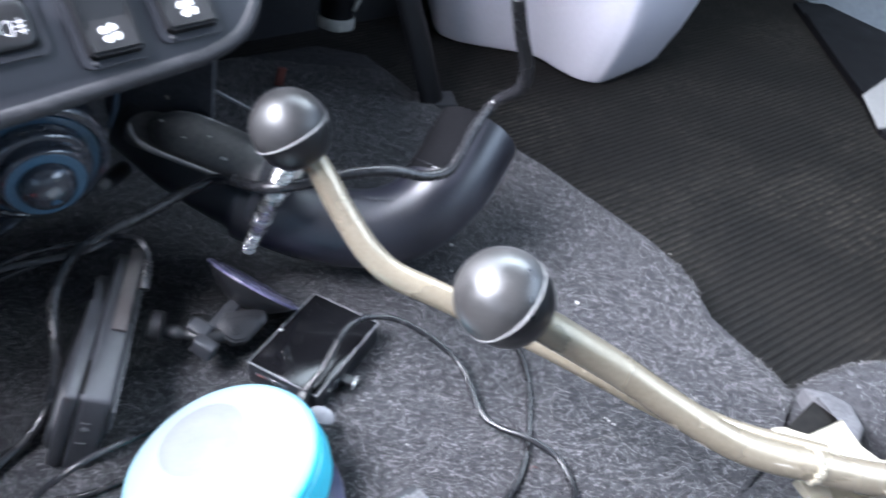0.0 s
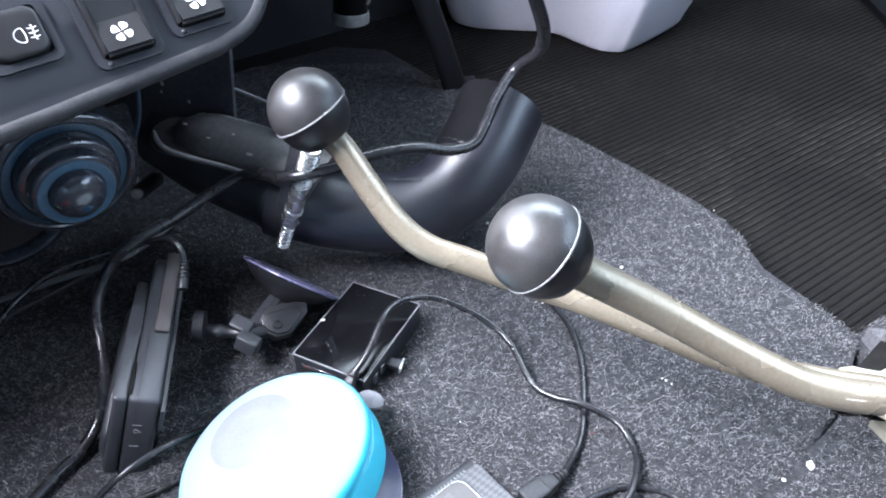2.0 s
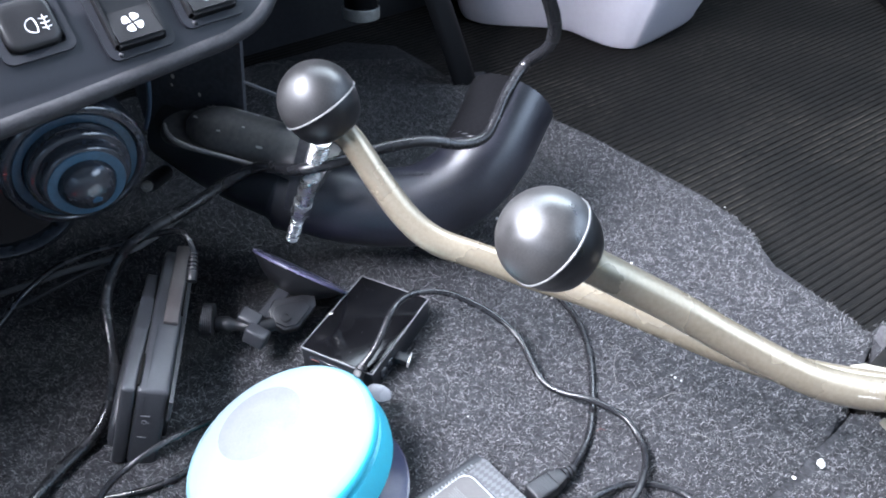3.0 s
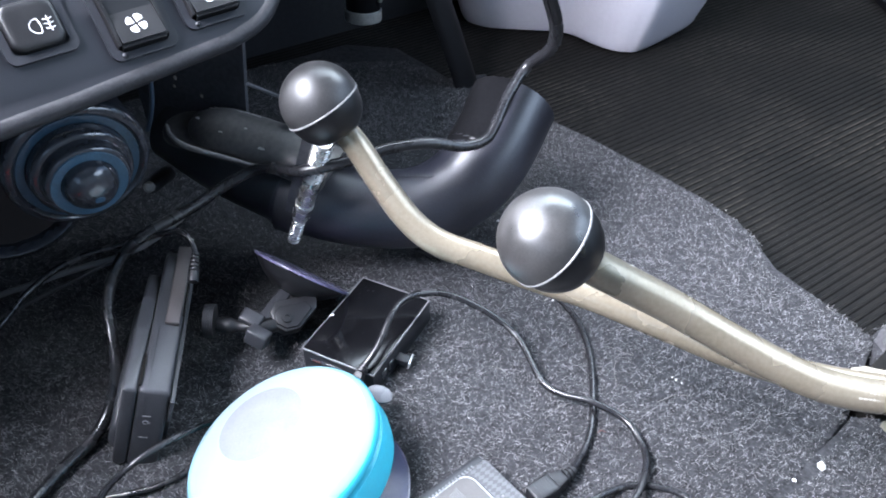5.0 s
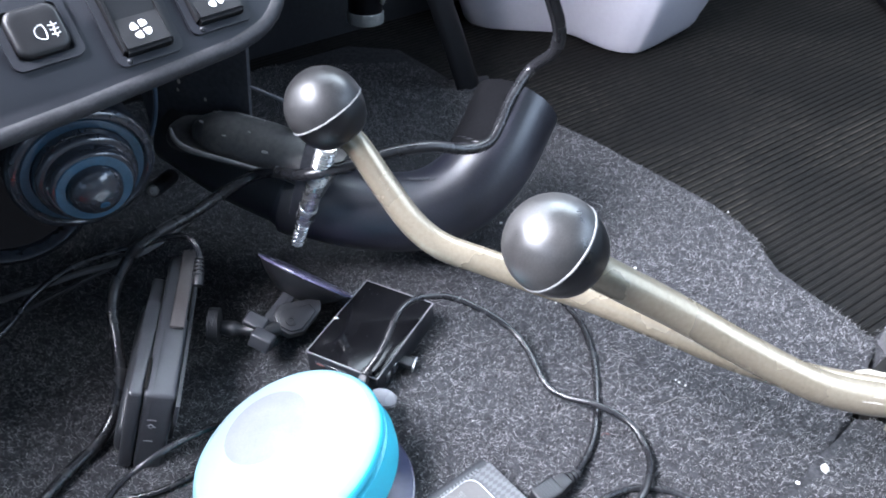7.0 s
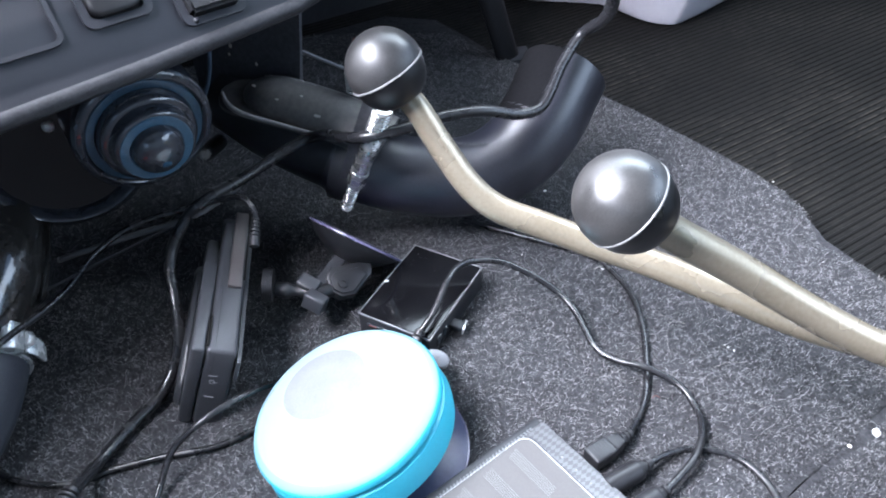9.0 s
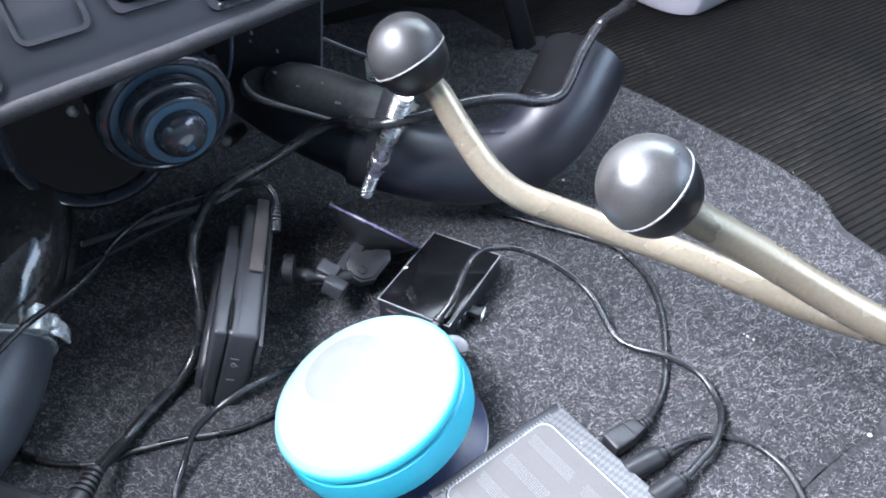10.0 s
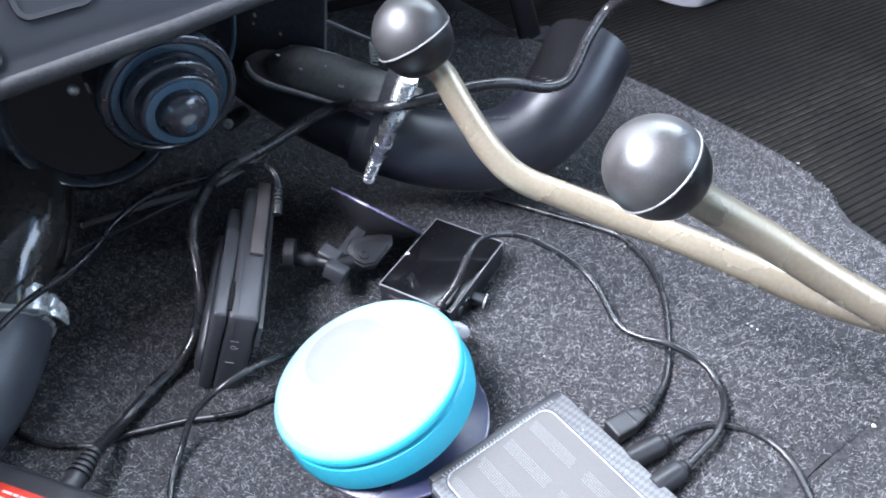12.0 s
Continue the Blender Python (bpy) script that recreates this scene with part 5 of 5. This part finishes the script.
def plug(name, tip, tail, w, h, label, ribs=3, parent=None, round_body=False, relief=0.0042, frac=0.74):
    """A moulded plug from its metal end to the cable's relief."""
    tip, tail = Vector(tip), Vector(tail)
    d = (tail - tip)
    ln = d.length
    d.normalize()
    x = d.cross(Vector((0, 0, 1))).normalized()
    f = axes(tip, x, d, x.cross(d))
    m2 = f @ Matrix.Rotation(radians(-90), 4, "X")
    if round_body:
        q = w / 2
        bm = lathe([(0.0, 0.0), (q * 0.96, 0.0), (q, ln * 0.08), (q * 0.99, ln * frac * 0.86), (q * 0.95, ln * frac * 0.93), (q * 0.82, ln * frac * 0.985), (q * 0.62, ln * frac), (0.0, ln * frac)], m2, 24)
    else:
        box = ln * frac * 0.66
        bm = join(rbox((w, box, h), f @ Matrix.Translation((0, box / 2, 0)), min(w, h) * 0.14, 3),
                  prism([(-w * 0.43, 0.0), (w * 0.43, 0.0), (w * 0.30, ln * frac - box), (-w * 0.30, ln * frac - box)], -h * 0.40, h * 0.40, f @ Matrix.Translation((0, box - 0.0004, 0)), 0.0006))
    g = part(name, bm, M_PLUG, parent, label)
    rest = 1 - frac
    rel = [(0.0, ln * frac)]
    for k in range(ribs):
        z = ln * (frac + rest * k / ribs)
        r = relief - relief * 0.34 * k / ribs
        rel += [(r, z), (r, z + ln * rest * 0.5 / ribs), (r * 0.58, z + ln * rest * 0.55 / ribs), (r * 0.58, z + ln * rest / ribs)]
    part("strain_relief", lathe(rel + [(0.0, ln)], m2, 14), M_PLUG, g)
    return g


def cable(label, points, radius, material=None, group="cables"):
    cb = thing("cable", label, "cable", points[0], group)
    bm = sweep(points, radius, 10, 7)
    bm.transform(Matrix.Translation(-Vector(points[0])))
    part("sheath", bm, material or M_CABLE, cb)
    return cb


def rel(points, o):
    return tuple(Vector(points) - Vector(o))


C1 = [(-0.2385, 0.211, 0.02), (-0.2352, 0.2411, 0.008), (-0.2257, 0.2673, 0.006), (-0.2137, 0.2879, 0.008), (-0.2075, 0.3044, 0.016), (-0.204, 0.3189, 0.032), (-0.2078, 0.3353, 0.046), (-0.2127, 0.3512, 0.056), (-0.2126, 0.3644, 0.064), (-0.2033, 0.3764, 0.078), (-0.1913, 0.3814, 0.088), (-0.1663, 0.406, 0.091), (-0.1396, 0.433, 0.096), (-0.1193, 0.4331, 0.104), (-0.089, 0.4068, 0.119), (-0.0602, 0.4106, 0.123), (-0.0351, 0.423, 0.124), (-0.0091, 0.434, 0.121), (0.0144, 0.4438, 0.112), (0.0305, 0.4531, 0.111), (0.0385, 0.4638, 0.118), (0.047, 0.4814, 0.128), (0.062, 0.5021, 0.1405), (0.0749, 0.4917, 0.157), (0.0782, 0.4862, 0.1702), (0.0754, 0.4775, 0.1867), (0.0667, 0.4619, 0.2118), (0.0558, 0.434, 0.2486)]
c = cable("thick black power cable looping over the duct", C1, [0.0039] * 22 + [0.0041, 0.0044, 0.0048, 0.0048, 0.0046, 0.004])
plug("plug", rel((-0.2416, 0.1885, 0.022), C1[0]), rel((-0.2376, 0.2161, 0.02), C1[0]), 0.012, 0.010, "ribbed black plug", 5, c, True, 0.0066, 0.4)
C2 = [(-0.1570, 0.3700, 0.0760), (-0.1575, 0.3750, 0.086), (-0.1680, 0.3830, 0.0905), (-0.1932, 0.3866, 0.082), (-0.2118, 0.3842, 0.078), (-0.2296, 0.3783, 0.076), (-0.2458, 0.3662, 0.074), (-0.2585, 0.3478, 0.070), (-0.2620, 0.3240, 0.070), (-0.2680, 0.3010, 0.072), (-0.2740, 0.2780, 0.078), (-0.2772, 0.2640, 0.081), (-0.2830, 0.2500, 0.080), (-0.2940, 0.2310, 0.075), (-0.31, 0.19, 0.06)]
c = cable("thin black lead from the dash camera", C2, 0.0020)
plug("plug", rel((-0.1562, 0.3560, 0.0715), C2[0]), rel((-0.1568, 0.3740, 0.0815), C2[0]), 0.0068, 0.0065, "ribbed angled plug", 5, c, True, 0.0036, 0.35)
C3 = [(-0.3350, 0.270, 0.003), (-0.3141, 0.2511, 0.003), (-0.2981, 0.2386, 0.003), (-0.2776, 0.2301, 0.003), (-0.2539, 0.2287, 0.003), (-0.2388, 0.2329, 0.003), (-0.2276, 0.2389, 0.003), (-0.1999, 0.2473, 0.003), (-0.1711, 0.2540, 0.003), (-0.1498, 0.2668, 0.003), (-0.1384, 0.2746, 0.003), (-0.120, 0.300, 0.003), (-0.09, 0.322, 0.003)]
cable("thin black cable snaking across the carpet", C3, 0.0020)
C4 = [(-0.186, 0.15, 0.003), (-0.1908, 0.1812, 0.003), (-0.1946, 0.1967, 0.003), (-0.1967, 0.2111, 0.004), (-0.1954, 0.2267, 0.008), (-0.1892, 0.2413, 0.02), (-0.1719, 0.2532, 0.031), (-0.1536, 0.2725, 0.028), (-0.1396, 0.2951, 0.012), (-0.1171, 0.312, 0.003), (-0.09, 0.328, 0.003)]
cable("thin black cable running under the round speaker", C4, 0.0020)
C5 = [(-0.0524, 0.3235, 0.0245), (-0.0430, 0.3347, 0.032), (-0.0341, 0.3550, 0.040), (-0.0267, 0.3691, 0.040), (-0.0150, 0.3796, 0.036), (0.0047, 0.3838, 0.030), (0.0320, 0.3749, 0.020), (0.0504, 0.3584, 0.012), (0.0621, 0.3270, 0.007), (0.0748, 0.3150, 0.007), (0.0910, 0.3074, 0.009), (0.1102, 0.2956, 0.006), (0.1174, 0.2798, 0.004), (0.1169, 0.2631, 0.0065), (0.1083, 0.2431, 0.0085), (0.0956, 0.2292, 0.008), (0.0860, 0.2201, 0.008)]
c = cable("black lead arching from the adapter box to the battery pack", C5, 0.0022)
plug("box_plug", rel((-0.0590, 0.3120, 0.0170), C5[0]), rel((-0.0505, 0.3260, 0.0260), C5[0]), 0.008, 0.006, "small black plug", 3, c)
plug("plug", rel((0.0655, 0.2065, 0.0075), C5[0]), rel((0.0885, 0.2222, 0.008), C5[0]), 0.0132, 0.0105, "round moulded black plug", 2, c, True)
C6 = [(-0.0212, 0.4652, 0.0025), (0.0008, 0.4547, 0.0025), (0.0221, 0.4446, 0.0025), (0.0592, 0.4282, 0.0025), (0.0786, 0.4156, 0.0025), (0.0943, 0.3854, 0.0025), (0.0983, 0.3519, 0.0025), (0.0948, 0.3165, 0.0025), (0.0887, 0.2887, 0.0025), (0.0801, 0.2706, 0.004), (0.0705, 0.2555, 0.007)]
c = cable("black lead from below the duct to the battery pack", C6, 0.0022)
plug("plug", rel((0.0475, 0.2405, 0.0075), C6[0]), rel((0.0745, 0.2590, 0.0075), C6[0]), 0.0125, 0.0095, "flat grey-black plug", 3, c)
PG = Vector((0.0745 - 0.0475, 0.2590 - 0.2405, 0)).normalized()
for k in range(6):
    q = Vector((0.0475, 0.2405, 0.0122)) + PG * (0.0045 + 0.0018 * k) - Vector(C6[0])
    part("grip_groove", rbox((0.0085, 0.0005, 0.0004), axes(q, PG.cross(Vector((0, 0, 1))), PG, Vector((0, 0, 1))), 0), M_BLACK, c)
C7 = [(0.0800, 0.2375, 0.0078), (0.0894, 0.2439, 0.006), (0.1045, 0.2508, 0.0025), (0.1205, 0.2500, 0.0025), (0.1349, 0.2438, 0.0025), (0.1451, 0.2299, 0.0025), (0.1490, 0.2125, 0.0025), (0.1492, 0.1992, 0.0025), (0.1446, 0.1803, 0.0025), (0.13, 0.14, 0.0025)]
c = cable("black lead curling from the battery pack over the carpet", C7, 0.0021)
plug("plug", rel((0.0545, 0.2230, 0.0075), C7[0]), rel((0.0825, 0.2390, 0.008), C7[0]), 0.0128, 0.0105, "round moulded black plug", 2, c, True)


# ---- black device with a red label ----
def labelled_box():
    lb = thing("black_charger", "black plastic charger with a red label on the carpet", "charger", (-0.26, 0.16, 0))
    ex = Vector((0.0675, -0.0203, 0)).normalized()
    ey = Vector((-ex.y, ex.x, 0))
    lb.matrix_world = axes((-0.2700, 0.1995, 0), ex, ey, Vector((0, 0, 1)))
    part("case", rbox((0.15, 0.085, 0.030), Matrix.Translation((0.0, -0.0425, 0.0152)), 0.004, 3), M_BLACK, lb)
    part("label", prism(rounded(0.07, 0.05, 0.0015, 3, 0.0342, -0.0362), 0.0302, 0.0305), M_RED, lb, "red printed label")
    for k, (x0, ln) in enumerate(((0.0045, 0.0060), (0.0115, 0.0030), (0.0155, 0.0080), (0.0040, 0.0045), (0.0095, 0.0090))):
        part("print_bar", rbox((ln, 0.0013, 0.0002), Matrix.Translation((x0 + ln / 2, -0.0150 - 0.0034 * (k // 3), 0.03055)), 0), M_PRINT, lb, "small pale print bar", smooth=False)
    return lb


labelled_box()


# ---- footwell: container, pedal, cylinder, sill ----
def container():
    jg = thing("plastic_container", "milky white plastic canister with notched base on the rubber mat", "canister", (0.19, 0.95, -0.026))
    o = Matrix.Translation((-0.19, -0.95, 0.026))
    out = [(0.030, 0.975), (0.050, 0.948), (0.080, 0.938), (0.140, 0.928), (0.165, 0.918), (0.190, 0.888), (0.208, 0.870), (0.228, 0.862), (0.250, 0.868), (0.318, 0.930), (0.332, 0.955), (0.335, 0.985), (0.28, 1.09), (0.24, 1.11), (0.06, 1.08), (0.03, 1.05)]
    cx, cy = 0.165, 1.0
    bm = bmesh.new()
    rows = []
    n = len(out)
    fine = []
    for i in range(n):
        a, b, c_, d = (Vector((*out[(i + k) % n], 0)) for k in (-1, 0, 1, 2))
        for k in range(5):
            t = k / 5
            fine.append(0.5 * (2 * b + (c_ - a) * t + (2 * a - 5 * b + 4 * c_ - d) * t * t + (3 * b - a - 3 * c_ + d) * t ** 3))
    for s, z in ((0.94, -0.026), (0.975, -0.0245), (0.995, -0.020), (1.01, -0.012), (1.10, 0.025), (1.16, 0.06), (1.20, 0.13), (1.14, 0.18), (1.0, 0.205), (0.3, 0.21)):
        rows.append([bm.verts.new((cx + (p.x - cx) * s, cy + (p.y - cy) * s, z)) for p in fine])
    for a, b in zip(rows, rows[1:]):
        for k in range(len(fine)):
            q = (k + 1) % len(fine)
            bm.faces.new((a[k], a[q], b[q], b[k]))
    bm.faces.new(rows[0])
    bm.faces.new(rows[-1])
    bm.transform(o)
    part("body", bm, M_JUG, jg)
    part("cap", lathe([(0.0, 0.0), (0.022, 0.0), (0.022, 0.018), (0.020, 0.02), (0.0, 0.02)], o @ Matrix.Translation((cx, cy, 0.21)), 24), M_WHITE, jg)
    return jg


container()
st = thing("steel_strut", "dark steel strut rising from the footwell floor", "strut", (0.034, 0.742, 0.0))
part("bar", sweep([(0.000, 0.0, -0.02), (-0.022, 0.012, 0.05), (-0.052, 0.032, 0.14), (-0.08, 0.05, 0.26)], 0.016, 12, 4, flat=0.35), M_SILL, st)
part("foot", rbox((0.05, 0.03, 0.006), pose(-0.005, 0.01, -0.005, 0, 0, 12), 0.001), M_DARK, st)


def plumbing():
    vl = thing("heater_valve", "black rubber pipe ending in a bright ring below the dashboard", "pipe", (-0.078, 0.760, 0.066))
    part("stem", lathe([(0.0, 0.004), (0.0165, 0.004), (0.0175, 0.008), (0.0175, 0.20), (0.0, 0.20)], frame_from_z((0, 0, 0), (0.05, 0.10, 1.0)), 28), M_SILL, vl)
    part("collar", lathe([(0.0, 0.0), (0.0150, 0.0), (0.0185, 0.0015), (0.0190, 0.004), (0.0190, 0.012), (0.0178, 0.013)], frame_from_z((0, 0, 0), (0.05, 0.10, 1.0)), 32), M_BOLT, vl, "dull metal end ring")
    part("wing_screw", rbox((0.004, 0.004, 0.018), pose(0.022, -0.006, 0.030, 10, 24, 30), 0.0012), M_BOLT, vl, "small metal lug")
    return vl


plumbing()
rt = thing("red_tab", "faded red plastic tab behind the transfer lever", "tab", (-0.1340, 0.745, 0.0))
part("tab", rbox((0.009, 0.004, 0.024), pose(0, 0, 0.012, 15, 10, 20), 0.001), M_REDRAG, rt)
sc = thing("spring_clip", "thin steel wire spring clip above the heater inlet", "spring clip", (-0.105, 0.478, 0.121))
part("wire", sweep([(-0.031, 0.013, 0.016), (-0.015, 0.005, 0.013), (0.003, -0.004, 0.010)], 0.0012, 8, 5), M_EDGE, sc)
part("coil", sweep([(0.004 + 0.0035 * math.cos(k * 1.05), -0.006 + 0.0035 * math.sin(k * 1.05), 0.010 - 0.00045 * k) for k in range(36)], 0.0007, 6, 2), M_BOLT, sc)


sill = thing("sill_board", "glossy black sill board with white triangle pattern", "trim panel", (0, 0, 0))
part("board", prism([(0.6055, 1.1851), (0.5885, 0.8878), (0.5735, 0.7965), (0.6095, 0.7598), (0.7962, 0.825), (1.0664, 1.247)], -0.028, -0.020, bevel=0.001), M_SILL, sill)
part("triangle", prism([(0.5873, 0.8869), (0.6791, 0.9722), (0.6157, 0.8517), (0.5827, 0.807), (0.5708, 0.8035)], -0.021, -0.0185), M_WHITE, sill, "white painted triangle", smooth=False)
part("triangle", prism([(0.7266, 1.1289), (0.7814, 1.1356), (0.7027, 1.0068), (0.6909, 1.0019)], -0.021, -0.0185), M_WHITE, sill, "white painted triangle", smooth=False)
part("bead", sweep([(0.6047, 1.1353, -0.018), (0.5934, 0.9957, -0.018), (0.588, 0.8885, -0.018)], 0.0022, 8, 4), M_SILL, sill, "worn piping")
lowtri = thing("sill_corner", "dirty white plastic sill corner on the floor", "trim panel", (0.46, 0.50, -0.026))
part("corner", prism([(0.0085, 0.0368), (0.0517, -0.0097), (0.0031, -0.0333)], 0.0, 0.006, bevel=0.001), M_WHITEDULL, lowtri)
seat = thing("seat_base", "dark blue-grey vinyl seat base", "seat", (0.672, 0.515, -0.026))
part("side", prism([(-0.192, 0.030), (-0.150, -0.018), (-0.06, -0.115), (0.33, -0.115), (0.33, 0.48), (0.128, 0.585)], 0.0, 0.22, bevel=0.008, segs=3), M_SEAT, seat)
part("skirt_seam", sweep([(-0.194, 0.032, 0.07), (-0.100, 0.196, 0.07), (0.02, 0.398, 0.07), (0.126, 0.586, 0.07)], 0.0016, 6, 4), M_BLACK, seat, "dark stitched seam")


# ---- crumbs and straws on the carpet ----
rng = random.Random(11)


def crumb(x, y, r, z=0.0):
    bm = bmesh.new()
    bmesh.ops.create_icosphere(bm, subdivisions=1, radius=r)
    for v in bm.verts:
        v.co *= rng.uniform(0.7, 1.25)
        v.co.z *= 0.6
    cr = part("crumb", bm, M_CRUMB, smooth=True)
    cr.location = (x, y, z + r * 0.45)
    return tagged(cr, "tiny white crumb on the felt carpet", "crumb", "crumbs on the carpet")


for x, y, r in ((0.2211, 0.2627, 0.0030), (0.1457, 0.4448, 0.0016), (0.0462, 0.5039, 0.0016), (0.0801, 0.4083, 0.0009), (0.2016, 0.2538, 0.0014), (0.1520, 0.3310, 0.0009), (0.1550, 0.3280, 0.0007), (0.1500, 0.3330, 0.0006)):
    crumb(x, y, r)
for k in range(9):
    crumb(rng.uniform(0.0, 0.24), rng.uniform(0.25, 0.55), rng.uniform(0.0004, 0.0008))


def straw(x, y, ln, turn, thick=0.0001):
    p = [(0, 0, 0.0012), (ln * 0.5, ln * 0.08, 0.002), (ln, 0, 0.0012)]
    s = part("straw", sweep(p, thick, 5, 4), M_STRAW)
    s.matrix_world = Matrix.Translation((x, y, 0)) @ Matrix.Rotation(radians(turn), 4, "Z")
    return tagged(s, "fine pale hair on the felt carpet", "hair", "hairs on the carpet")


red = part("lint", sweep([(0, 0, 0.0012), (0.0025, 0.0012, 0.0022), (0.0052, 0.0006, 0.0012)], 0.00022, 6, 4), M_REDRAG)
red.location = (0.0930, 0.2890, 0.0)
tagged(red, "tiny red lint thread on the felt carpet", "lint")
straw(0.0735, 0.4070, 0.0090, 20, 0.00035)
straw(0.112, 0.325, 0.03, 78)
straw(0.062, 0.300, 0.022, 35)
straw(0.135, 0.312, 0.024, 12)
straw(0.150, 0.285, 0.012, -20)
straw(-0.215, 0.292, 0.008, 20)
straw(0.2770, 0.3930, 0.006, 75)
straw(0.2800, 0.3890, 0.007, 125)
straw(0.128, 0.352, 0.018, 150)
straw(0.030, 0.345, 0.014, -35)
